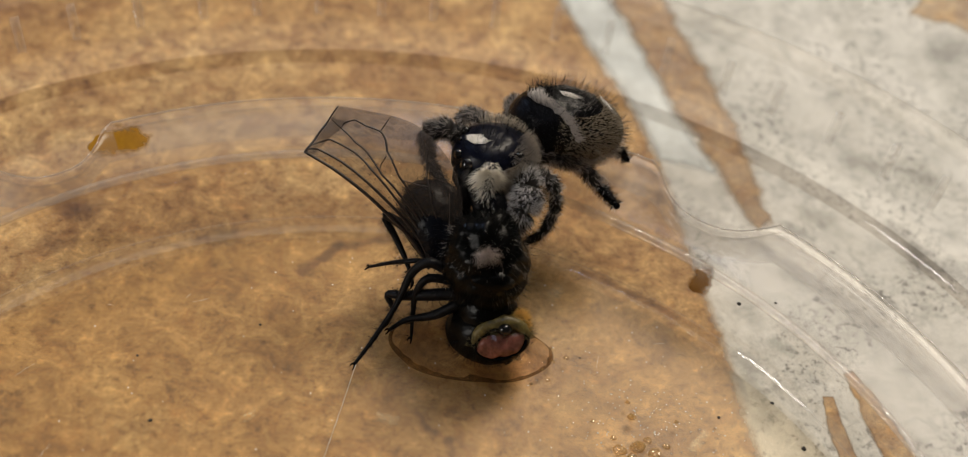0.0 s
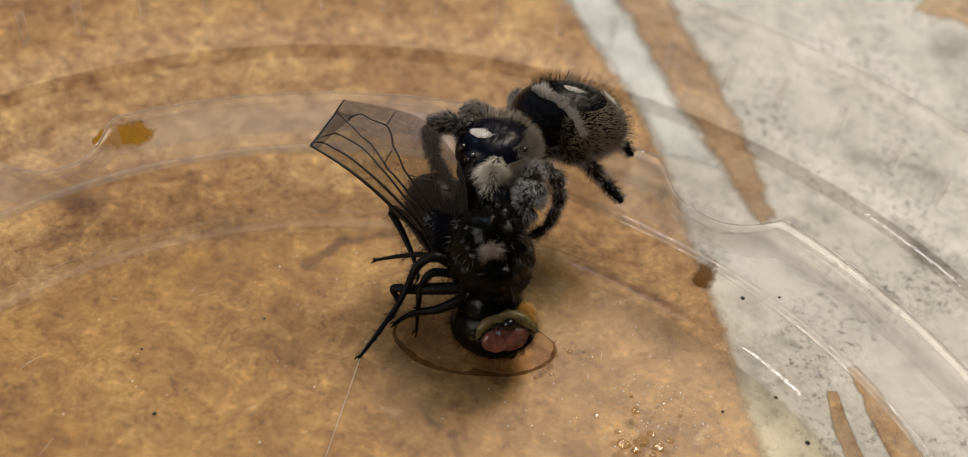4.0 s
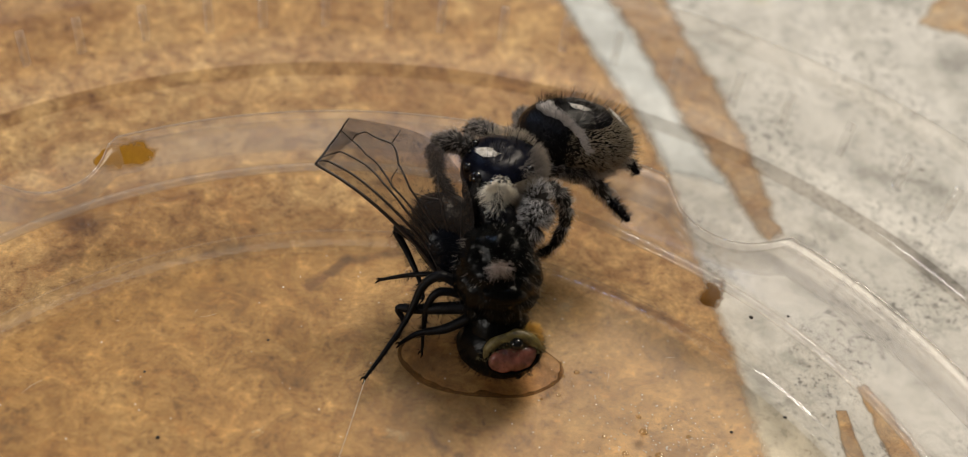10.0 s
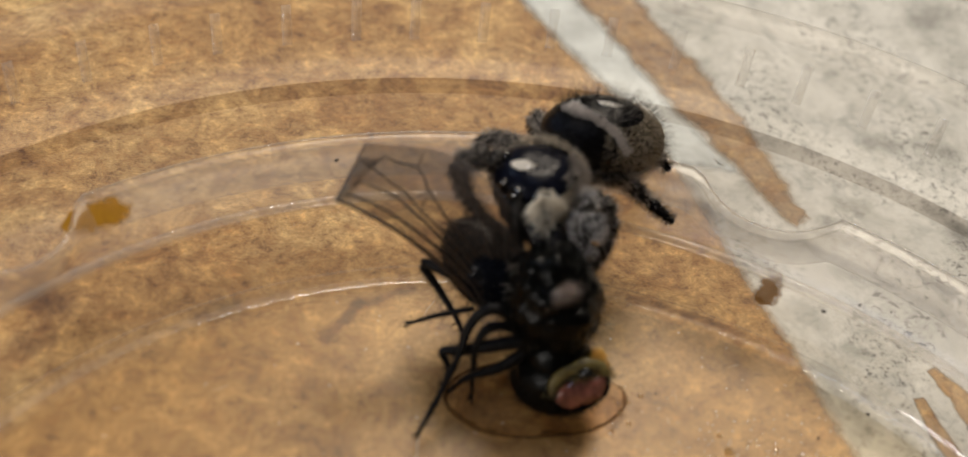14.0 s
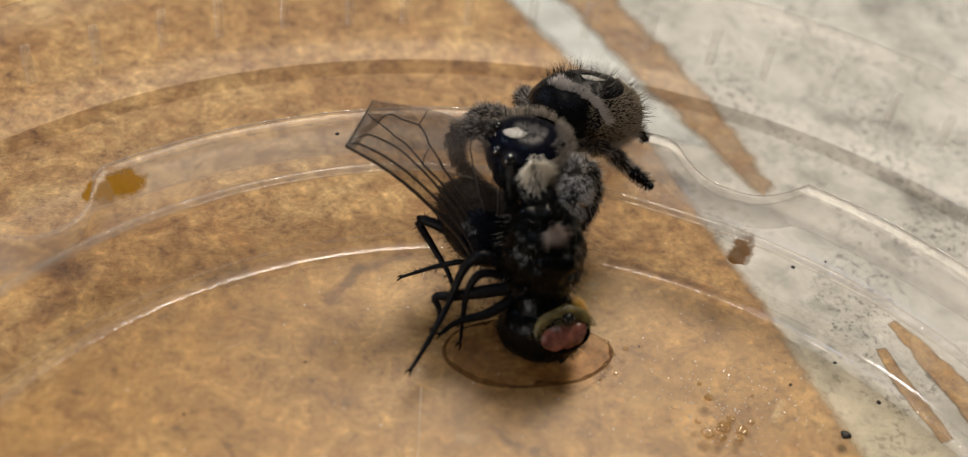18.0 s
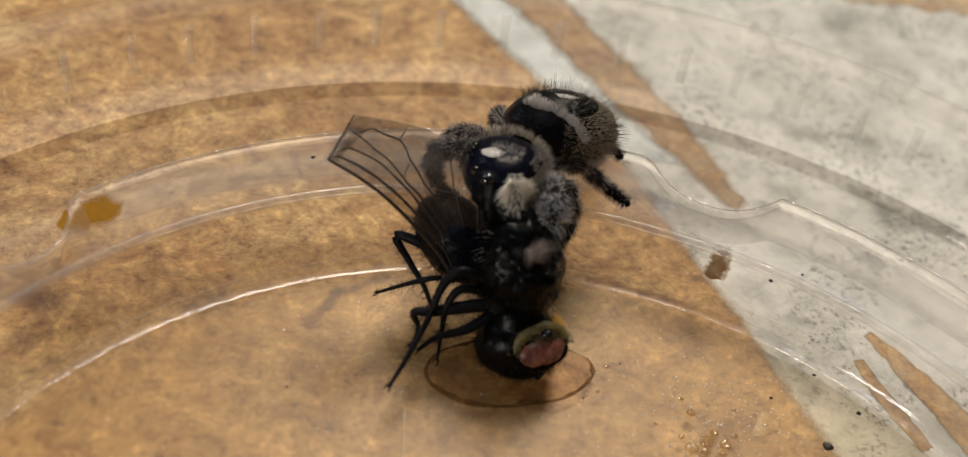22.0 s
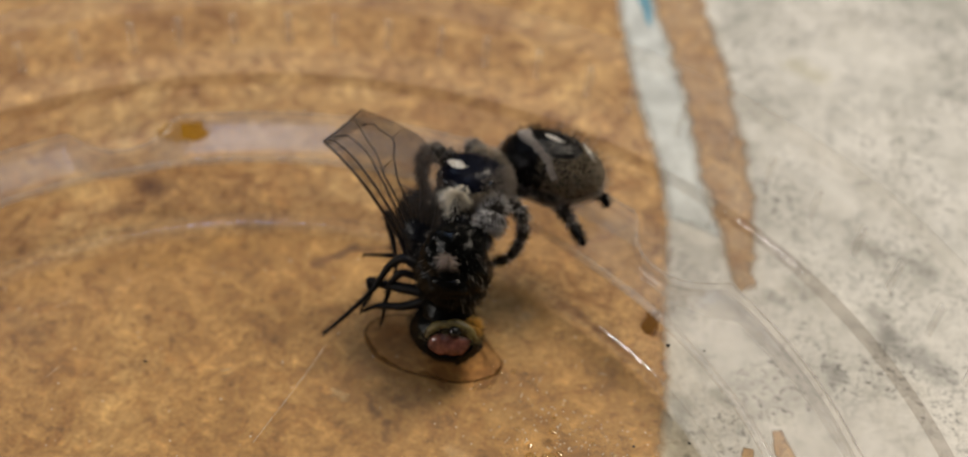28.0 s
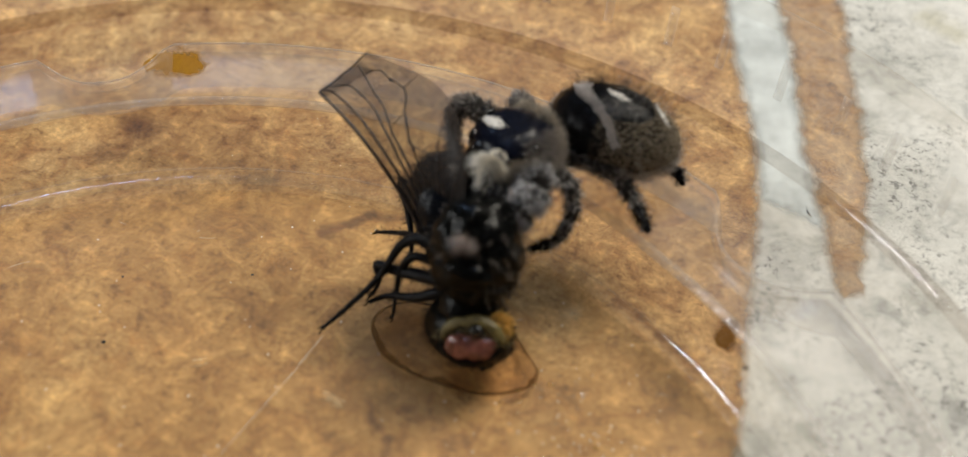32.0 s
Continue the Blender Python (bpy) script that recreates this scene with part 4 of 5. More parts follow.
leg([(1.6, -1.0, 5.1), (3.6, -0.6, 4.75), (4.9, 0.35, 4.55), (5.6, 0.35, 4.45), (6.05, 0.0, 4.15)], [0.32, 0.32, 0.28, 0.23, 0.15], 0.24, 460, 34)
# far side
leg([(-0.9, -2.2, 6.0), (-1.75, -2.05, 6.75), (-2.95, -1.85, 6.2), (-2.6, -2.8, 5.3), (-1.6, -3.8, 4.7)], [0.34, 0.40, 0.33, 0.24, 0.15], 0.22, 560, 35, pale=DUSTHAIR)
leg([(-0.4, -1.6, 5.8), (-0.35, -1.0, 5.95), (-0.9, 0.1, 5.6), (-1.4, 0.7, 5.0), (-1.6, 1.2, 4.0)], [0.34, 0.34, 0.30, 0.24, 0.15], 0.22, 520, 36, pale=DUSTHAIR)
leg([(0.2, -1.5, 5.6), (0.75, -0.4, 6.05), (0.7, 1.2, 5.6), (0.7, 2.0, 4.9), (0.8, 2.2, 3.95)], [0.32, 0.34, 0.28, 0.22, 0.15], 0.22, 400, 37, pale=DUSTHAIR)

# ---- the fly ----
fly = tagged(empty("fly"), "dead black fly standing head down in an amber puddle", "fly")
rng = random.Random(11)
TH_C, TH_R, TH_M = Vector((0.40, -6.95, 4.1)), (2.3, 1.85, 1.8), axes((0.05, -0.25, -1), (1, 0.2, 0))
bm = bmesh.new()
blob(bm, TH_C, TH_R, TH_M, 80, 56)
bm.normal_update()
rough(bm, 0.26, 0.8)
bm.normal_update()
rough(bm, 0.16, 1.7)
bm.normal_update()
rough(bm, 0.025, 6.0)
thorax = part("thorax", bm, FLYBLACK, fly, "black bristly thorax")
pts = surface_points(rng, 480, TH_C, TH_R, TH_M)
part("bristles", hair_mesh(fur(rng, pts, 0.42, 0.25, Vector((0, 0, -0.5)), 0.013)), DARKHAIR, thorax, "black bristles")
pts = surface_points(rng, 120, TH_C, TH_R, TH_M)
part("dust_hair", hair_mesh(fur(rng, pts, 0.12, 0.4, Vector((0, 0, -0.8)), 0.018)), GREENHAIR, thorax, "grey-green dusting hair")
tuft("pale_tuft", (0.45, -8.15, 6.10), (0.1, -0.75, 0.1), 110, 0.52, 0.36, PINKHAIR, thorax, 41, 2.4, 0.010)
pts = surface_points(rng, 150, TH_C, TH_R, TH_M, lambda u: u.z > 0.35 and u.x > -0.5)
part("flank_hair", hair_mesh(fur(rng, pts, 0.36, 0.25, Vector((0, 0, -1.2)), 0.007)), DUSTHAIR, thorax, "fine grey hair on the flank")
pts = surface_points(rng, 50, TH_C, TH_R, TH_M, lambda u: u.x < -0.25)
part("grey_hair", hair_mesh(fur(rng, pts, 0.42, 0.3, Vector((0, 0, -0.9)), 0.007)), DUSTHAIR, thorax, "fine grey hair")
# small glossy lumps added to put bright glints on the thorax
for c, r in (((-0.95, -8.05, 4.5), 0.15), ((1.62, -7.95, 4.7), 0.18), ((-0.3, -8.7, 3.7), 0.12), ((1.2, -8.75, 4.0), 0.13), ((1.75, -8.1, 3.6), 0.15), ((-1.1, -8.1, 3.5), 0.14), ((-0.7, -8.35, 4.9), 0.08)):
    bm = bmesh.new()
    blob(bm, c, (r * 0.45, r * 0.4, r * 0.6), None, 14, 8)
    bm.normal_update()
    rough(bm, r * 0.3, 4.0, c[0])
    part("glint_knob", bm, WETBLACK, thorax, "small glossy knob added for a glint")
# hind shield below the waist, a smooth dark lobe
bm = bmesh.new()
blob(bm, (0.75, -8.35, 4.75), (0.95, 0.5, 0.55), axes((1, 0.1, -0.1), (0, -0.6, 0.8)), 24, 14)
bm.normal_update()
rough(bm, 0.08, 2.0)
part("scutellum", bm, FLYBLACK, thorax, "black shiny lobe")

bm = bmesh.new()
AB2_C, AB2_R, AB2_M = Vector((-1.75, -4.8, 3.75)), (2.05, 1.55, 1.45), axes((-0.55, 0.5, 0.42), (0, 0, 1))
blob(bm, AB2_C, AB2_R, AB2_M, 36, 24)
bm.normal_update()
rough(bm, 0.08, 1.5)
ab2 = part("abdomen", bm, FLYBLUE, fly, "dark blue-black abdomen")
pts = surface_points(rng, 700, AB2_C, AB2_R, AB2_M)
part("bristles", hair_mesh(fur(rng, pts, 0.35, 0.25, Vector((-0.3, 0, 0)), 0.013)), DARKHAIR, ab2, "black bristles")

HE_C, HE_R, HE_M = Vector((0.85, -8.45, 1.48)), (1.82, 1.45, 1.42), axes((1, -0.12, 0.12), (0, 0, 1))
bm = bmesh.new()
blob(bm, HE_C, HE_R, HE_M, 40, 26)
bm.normal_update()
rough(bm, 0.06, 2.2)
head = part("head", bm, FLYBLACK, fly, "black fly head with pink eye")
face_n = Vector((0.30, -0.62, 0.62)).normalized()
face_q = axes(Vector((1, 0.30, 0.22)), face_n)
bm = bmesh.new()
blob(bm, Vector((1.42, -9.50, 2.08)), (1.02, 0.60, 0.34), Matrix((face_q.col[0], face_q.col[1], face_q.col[2])).transposed(), 32, 20)
bm.normal_update()
rough(bm, 0.10, 2.4)
part("pink_eye", bm, PINKEYE, head, "moist pink-brown eye")
bm = bmesh.new()
ring = []
for k in range(29):
    a = 2 * math.pi * k / 28
    ring.append(Vector((1.42, -9.50, 2.10)) + face_q.col[0] * 1.08 * math.cos(a) + face_q.col[1] * 0.68 * math.sin(a))
tube(bm, ring, [0.085 + 0.03 * math.sin(k * 1.3) for k in range(29)], 10)
part("eye_rim", bm, FLYBLACK, head, "black wet eye rim")
bm = bmesh.new()
blob(bm, (1.52, -9.25, 2.72), (0.30, 0.26, 0.26), None, 20, 14)
blob(bm, (1.05, -9.2, 2.58), (0.34, 0.2, 0.2), None, 16, 10)
part("glossy_bead", bm, WETBLACK, head, "glossy black bead")
bm = bmesh.new()
arc = []
for k in range(17):
    a = math.radians(-5 + 175 * k / 16)
    arc.append(Vector((1.42, -9.50, 2.10)) + face_q.col[0] * 1.18 * math.cos(a) + face_q.col[1] * 0.86 * math.sin(a) - face_n * 0.08)
tube(bm, arc, [0.07 + 0.24 * math.sin(math.pi * k / 16) ** 0.6 for k in range(17)], 12)
bm.normal_update()
rough(bm, 0.09, 3.0)
part("brow_band", bm, OLIVE, head, "olive gold band above the eye")
pts = limb_points(rng, 900, arc, [0.24] * 17)
part("brow_hair", hair_mesh(fur(rng, pts, 0.16, 0.4, Vector((0, -0.3, 0.3)), 0.012)), GOLDGREEN, head, "short gold-green hair")
bm = bmesh.new()
tube(bm, smooth_line([(2.6, -8.2, 1.0), (2.3, -8.75, 0.7), (1.7, -9.25, 0.3)], 4), [0.10, 0.11, 0.11, 0.10, 0.09, 0.08, 0.09, 0.12, 0.06], 9)
part("feeler", bm, FLYBLACK, head, "short black feeler")
pts = [(HE_C + HE_M @ Vector((u.x * HE_R[0], u.y * HE_R[1], u.z * HE_R[2])), (HE_M @ u).normalized()) for u in
       [Vector((rng.uniform(-0.1, 0.95), rng.uniform(-0.75, 0.2), rng.uniform(0.55, 1))).normalized() for _ in range(900)]]
part("rim_hair", hair_mesh(fur(rng, pts, 0.18, 0.3, Vector((0, -0.3, 0)), 0.022)), GOLDGREEN, head, "gold-green rim hair")
bm = bmesh.new()
tube(bm, smooth_line([(1.5, -8.72, 2.66), (1.85, -8.70, 2.68), (2.15, -8.58, 2.58), (2.4, -8.5, 2.32), (2.52, -8.52, 1.9)], 5), [0.6 * r for r in [0.06, 0.10, 0.13, 0.15, 0.17, 0.18, 0.18, 0.19, 0.19, 0.19, 0.18, 0.18, 0.17, 0.16, 0.15, 0.14, 0.13, 0.11, 0.09, 0.07, 0.04]], 12)
bm.normal_update()
rough(bm, 0.10, 3)
part("yellow_membrane", bm, AMBER, head, "yellow membrane")
tuft("yellow_hair", (2.15, -8.55, 2.5), (0.6, -0.2, 0.6), 520, 0.26, 0.5, YELLOWHAIR, head, 43, 0.9, 0.014)
pts = surface_points(rng, 500, HE_C, HE_R, HE_M, lambda u: u.z < 0.4)
part("bristles", hair_mesh(fur(rng, pts, 0.28, 0.3, Vector((0, 0, -0.2)), 0.012)), DARKHAIR, head, "black bristles")
bm = bmesh.new()
tube(bm, smooth_line([(0.5, -7.6, 2.6), (0.7, -8.0, 2.2), (0.8, -8.2, 1.9)], 3), [1.2, 1.25, 1.28, 1.3, 1.3, 1.28, 1.25], 16)
part("neck", bm, FLYBLACK, fly, "black neck")


def fly_leg(pts, radii, seed):
    rr = random.Random(seed)
    line = smooth_line(pts, 5)
    rad = [0.95 * r for r in np.interp(np.linspace(0, 1, len(line)), np.linspace(0, 1, len(radii)), radii)]
    bm = bmesh.new()
    tube(bm, line, rad, 9)
    ob = part("leg", bm, LEGBLACK, fly, "thin black bristly leg")
    d = (line[-1] - line[0]).normalized()
    st = fur(rr, limb_points(rr, int(34 * sum((b - a).length for a, b in zip(line, line[1:]))), line, rad), 0.26, 0.2, d * 0.7, 0.016)
    part("bristles", hair_mesh(st), DARKHAIR, ob)
    bm = bmesh.new()
    for s in (-1, 1):
        side = d.cross(Vector((0, 0, 1))).normalized() * s
        tube(bm, smooth_line([line[-1], line[-1] + d * 0.12 + side * 0.10, line[-1] + d * 0.22 + side * 0.10 - Vector((0, 0, 0.08))], 3), [0.05, 0.05, 0.045, 0.04, 0.035, 0.025, 0.01], 6)
    part("claw", bm, FLYBLACK, ob)


fly_leg([(-1.0, -7.3, 3.6), (-1.9, -7.2, 4.0), (-2.6, -7.4, 3.4), (-3.1, -8.2, 2.2), (-3.9, -9.4, 1.2), (-4.55, -10.3, 0.55)], [0.22, 0.24, 0.2, 0.13, 0.11, 0.07], 51)
fly_leg([(-0.9, -6.4, 3.6), (-2.6, -5.4, 3.5), (-4.1, -4.35, 3.3), (-3.5, -5.0, 2.5), (-2.9, -5.9, 2.0), (-2.6, -6.6, 1.6)], [0.24, 0.26, 0.2, 0.15, 0.11, 0.08], 52)
fly_leg([(-2.3, -6.1, 2.7), (-3.0, -6.0, 2.4), (-3.8, -5.75, 1.8), (-4.62, -5.6, 1.22)], [0.12, 0.12, 0.09, 0.06], 53)
fly_leg([(-0.6, -7.8, 2.9), (-1.8, -7.8, 2.6), (-2.9, -7.7, 2.2), (-3.55, -7.6, 2.0), (-3.3, -7.9, 1.5), (-3.45, -8.3, 0.9)], [0.3, 0.28, 0.22, 0.17, 0.11, 0.07], 54)
fly_leg([(-0.9, -7.4, 3.2), (-1.9, -7.5, 3.3), (-2.35, -7.8, 2.6), (-2.4, -8.2, 1.5), (-2.38, -8.6, 0.5)], [0.2, 0.2, 0.15, 0.1, 0.06], 55)
fly_leg([(-0.5, -8.0, 2.5), (-1.5, -8.3, 1.9), (-2.6, -8.4, 1.5), (-3.3, -8.75, 1.1)], [0.26, 0.22, 0.13, 0.08], 56)

# the wing: a smoky sheet with dark veins
LEAD = [Vector(p) for p in ((-1.9, -6.7, 3.0), (-2.75, -6.1, 3.95), (-4.05, -5.55, 5.0), (-5.25, -5.10, 5.80), (-6.4, -4.7, 6.35), (-7.56, -4.36, 6.76))]
TRAIL = [Vector(p) for p in ((-1.2, -6.6, 3.6), (-0.75, -5.9, 4.7), (-0.95, -4.95, 6.1), (-1.75, -3.85, 7.0), (-3.45, -2.58, 7.42), (-6.5, -2.38, 7.66))]


def catmull(line, u):
    x = u * (len(line) - 1)
    i = min(int(x), len(line) - 2)
    t = x - i
    a, b, c, d = line[max(i - 1, 0)], line[i], line[i + 1], line[min(i + 2, len(line) - 1)]
    return 0.5 * ((2 * b) + (c - a) * t + (2 * a - 5 * b + 4 * c - d) * t * t + (3 * b - a - 3 * c + d) * t ** 3)


def wing_point(u, v, lift=0.0):
    p = catmull(LEAD, u).lerp(catmull(TRAIL, u), v)
    n = Vector((-0.25, -0.62, 0.74))
    sag = 0.34 * math.sin(math.pi * v) * (0.3 + 0.7 * u) + 0.07 * math.sin(v * 17 + 3 * u) * (1 - 0.4 * u)
    return p + n * (sag * -0.5 + lift)


bm = bmesh.new()
NU, NV = 44, 30
grid = [[bm.verts.new(wing_point(i / NU, j / NV)) for j in range(NV + 1)] for i in range(NU + 1)]
for i in range(NU):
    for j in range(NV):
        bm.faces.new((grid[i][j], grid[i + 1][j], grid[i + 1][j + 1], grid[i][j + 1]))
bmesh.ops.solidify(bm, geom=bm.faces[:], thickness=0.012)
wing = part("wing", bm, WING, fly, "smoky translucent wing with dark veins")


bm = bmesh.new()
grid = [[bm.verts.new(wing_point(0.935 + 0.062 * i / 8 - 0.02 * abs(j / 14 - 0.4), 0.03 + 0.72 * j / 14, 0.04 + 0.08 * math.sin(math.pi * i / 8))) for j in range(15)] for i in range(9)]
for i in range(8):
    for j in range(14):
        bm.faces.new((grid[i][j], grid[i + 1][j], grid[i + 1][j + 1], grid[i][j + 1]))
part("folded_tip", bm, WING, wing, "folded smoky wing tip")


def vein(path, r0, r1):
    pts = []
    for (u0, v0), (u1, v1) in zip(path, path[1:]):
        pts += [wing_point(u0 + (u1 - u0) * k / 8, v0 + (v1 - v0) * k / 8) for k in range(8)]
    pts.append(wing_point(*path[-1]))
    bm = bmesh.new()
    tube(bm, pts, list(np.linspace(r0 * 0.8, r1 * 0.8, len(pts))), 7)
    part("vein", bm, VEIN, wing, "dark brown vein")


for path, r0, r1 in (
        ([(0, 0.0), (0.3, 0.0), (0.7, 0.0), (1.0, 0.0)], 0.12, 0.07),
        ([(0, 0.10), (0.27, 0.14), (0.48, 0.12), (0.67, 0.12), (0.83, 0.13), (0.94, 0.14), (1.0, 0.06)], 0.09, 0.05),
        ([(0, 0.16), (0.27, 0.23), (0.47, 0.23), (0.67, 0.26), (0.84, 0.32), (0.93, 0.36), (0.99, 0.14)], 0.075, 0.04),
        ([(0, 0.24), (0.23, 0.34), (0.43, 0.30), (0.62, 0.30), (0.72, 0.35), (0.85, 0.44), (0.93, 0.60), (0.985, 0.72)], 0.07, 0.035),
        ([(0, 0.34), (0.27, 0.45), (0.43, 0.41), (0.58, 0.43), (0.73, 0.54), (0.83, 0.72), (0.88, 0.74), (0.915, 0.80), (0.935, 0.71), (0.93, 0.61)], 0.07, 0.03),
        ([(0.83, 0.72), (0.84, 0.85), (0.85, 0.97)], 0.03, 0.018),
        ([(0, 0.46), (0.25, 0.57), (0.38, 0.60), (0.52, 0.68), (0.62, 0.80), (0.66, 0.90)], 0.06, 0.02),
        ([(0.55, 0.42), (0.50, 0.54), (0.47, 0.64)], 0.035, 0.025),
        ([(0.64, 0.30), (0.68, 0.38), (0.71, 0.50)], 0.03, 0.025),
        ([(0, 0.60), (0.2, 0.72), (0.4, 0.85)], 0.045, 0.02),
        ([(0.25, 0.14), (0.36, 0.0)], 0.03, 0.025),
        ([(0.99, 0.0), (1.0, 0.35), (0.998, 0.7), (0.995, 1.0)], 0.075, 0.03)):
    vein(path, r0, r1)

# ---- liquid and marks in the lid ----
rng = random.Random(5)


def puddle_outline(n=72):
    out = []
    for k in range(n):
        a = 2 * math.pi * k / n
        w = 1 + 0.10 * noise.noise(Vector((math.cos(a) * 1.6, math.sin(a) * 1.6, 4)))
        out.append((0.05 + 3.42 * w * math.cos(a), -8.35 + 1.9 * w * math.sin(a)))
    return out


ring = puddle_outline()
puddle = tagged(empty("liquid_puddle"), "dried amber puddle with dark brown edge under the fly", "puddle")
bm = bmesh.new()
mid = bm.verts.new((0.05, -8.35, 0.07))
inner = [bm.verts.new((0.05 + (x - 0.05) * 0.93, -8.35 + (y + 8.35) * 0.93, 0.055)) for x, y in ring]
rimv = [bm.verts.new((x, y, 0.012)) for x, y in ring]
for k in range(len(ring)):
    j = (k + 1) % len(ring)
    bm.faces.new((mid, inner[k], inner[j]))
    bm.faces.new((inner[k], rimv[k], rimv[j], inner[j]))
part("liquid", bm, LIQUID, puddle, "thin amber liquid")
bm = bmesh.new()
loops = []
for inside in (True, False):
    row = []
    for x, y in ring:
        w = 0.03 + 0.42 * max(0.0, noise.noise(Vector((x * 0.9, y * 0.9, 2))) + 0.08 + 0.35 * noise.noise(Vector((x * 3, y * 3, 7)))) + (0.06 if y < -9 or x < -2 else 0.0)
        k = 1 - w / math.hypot(x - 0.05, y + 8.35) if inside else 1.02
        row.append(bm.verts.new((0.05 + (x - 0.05) * k, -8.35 + (y + 8.35) * k, 0.065 if inside else 0.016)))
    loops.append(row)
for k in range(len(ring)):
    j = (k + 1) % len(ring)
    bm.faces.new((loops[0][k], loops[1][k], loops[1][j], loops[0][j]))
part("dried_edge", bm, AMBER_DARK, puddle, "dark brown dried edge")

def speck(name, p, r, material, label, category, seed, flat, group):
    bm = bmesh.new()
    blob(bm, (0, 0, 0), (r, r * 0.85, r * flat), None, 14, 9)
    bm.normal_update()
    rough(bm, r * 0.35, 2.2 / r * 0.5, seed)
    bmesh.ops.translate(bm, verts=bm.verts, vec=Vector(p))
    return tagged(part(name, bm, material), label, category, group)


def ledge_height(x, y):
    """The lid's top surface under a point."""
    r = math.hypot(x - LID[0], y - LID[1])
    r += lean(r, math.atan2(y - LID[1], x - LID[0]))
    line = [q for _, l in PROFILE.values() for q in l]
    for (r0, z0), (r1, z1) in zip(line, line[1:]):
        if r0 <= r <= r1:
            return z0 + (z1 - z0) * (r - r0) / max(1e-6, r1 - r0)
    return 0.0


for i, (x, y, z, r) in enumerate(((11.15, -6.73, 3.16, 0.10), (12.76, -6.31, 3.02, 0.07), (14.44, -11.43, 0.0, 0.11), (12.5, -13.0, 0.0, 0.22), (-7.28, 0.59, 3.8, 0.09), (-12.3, -14.1, 0.0, 0.09), (10.9, -10.4, 0.0, 0.07), (4.9, -8.2, 0, 0.05), (13.2, -9.3, 0.0, 0.08), (-13.6, -11.0, 0, 0.06), (-8.9, -8.6, 0, 0.06))):
    speck("dirt_speck", (x, y, max(z, ledge_height(x, y)) + r * 0.3), r, DIRT, "tiny black dirt speck on the clear lid", "speck", i, 0.5, "dirt specks on the lid")
# liquid drops, with tiny beads at the puddle's right edge added for glints
for i, (x, y, r) in enumerate(((7.22, -10.95, 0.20), (7.0, -10.2, 0.12), (7.5, -12.4, 0.34), (8.2, -12.6, 0.26), (6.8, -12.7, 0.3), (7.9, -12.0, 0.18), (6.5, -12.1, 0.14), (8.7, -12.2, 0.16), (4.3, -8.3, 0.12), (3.6, -9.6, 0.10), (5.6, -11.4, 0.1), (9.1, -10.9, 0.11), (3.75, -8.6, 0.09), (3.6, -7.9, 0.07), (3.3, -9.1, 0.08), (2.9, -9.9, 0.07), (7.3, -12.9, 0.2), (8.0, -13.0, 0.16))):
    speck("amber_drop", (x, y, 0.02 + r * 0.12), r, AMBER_DROP, "small amber liquid drop on the clear lid", "drop", 30 + i, 0.3, "amber drops on the lid")


def ledge_patch(name, az0, az1, r0, r1, material, label, seed, nu=22, nv=12, lift=0.015):
    """A dried stain lying on the lid's surface."""
    bm = bmesh.new()
    rows = []
    for i in range(nu + 1):
        row = []
        for j in range(nv + 1):
            a, b = i / nu * 2 - 1, j / nv * 2 - 1
            k = max(abs(a), abs(b)) / max(1e-6, math.hypot(a, b))
            w = 1 + 0.22 * noise.noise(Vector((a * 2, b * 2, seed)))
            az = math.radians((az0 + az1) / 2 + (az1 - az0) / 2 * a * k * w)
            r = (r0 + r1) / 2 + (r1 - r0) / 2 * b * k * w
            x, y = LID[0] + r * math.cos(az), LID[1] + r * math.sin(az)
            row.append(bm.verts.new((x, y, ledge_height(x, y) + lift)))
        rows.append(row)
    for a, b in zip(rows, rows[1:]):
        for j in range(nv):
            bm.faces.new((a[j], a[j + 1], b[j + 1], b[j]))
    return tagged(part(name, bm, material), label, "stain")


bm = bmesh.new()
blob(bm, (-22.3, -14.4, 0.06), (1.3, 0.9, 0.10), None, 24, 10)
bm.normal_update()
rough(bm, 0.25, 1.1, 3)
tagged(part("yellow_smear", bm, AMBER_DROP), "dried yellow smear on the clear lid", "smear")
ledge_patch("amber_stain", 115.4, 122.6, 26.2, 27.95, STAIN, "amber brown stain on the clear ledge", 3)
ledge_patch("brown_stain", 56.6, 62.6, 24.45, 25.6, STAIN_DARK, "dark brown dried stain on the clear lid", 5)

# a silk thread from the fly's foot, and light scratches in the plastic
bm = bmesh.new()
tube(bm, [(-4.5, -10.4, 0.5), (-4.75, -12.2, 0.2), (-5.1, -14.8, 0.03), (-5.3, -16.5, 0.03)], [0.009] * 4, 5)
tagged(part("silk_thread", bm, SILK), "thin pale silk thread stretched over the lid", "thread")
bm = bmesh.new()
rng = random.Random(77)
for _ in range(60):
    r, a = 23.0 * math.sqrt(rng.random()), rng.uniform(0, 6.283)
    p = Vector((LID[0] + r * math.cos(a), LID[1] + r * math.sin(a), 0.012))
    d = Vector((math.cos(t := rng.gauss(1.0, 0.9)), math.sin(t), 0)) * rng.uniform(0.2, 1.1)
    tube(bm, [p - d / 2, p + Vector((d.y, -d.x, 0)) * rng.uniform(-0.06, 0.06), p + d / 2], [0.003, 0.007, 0.003], 4)
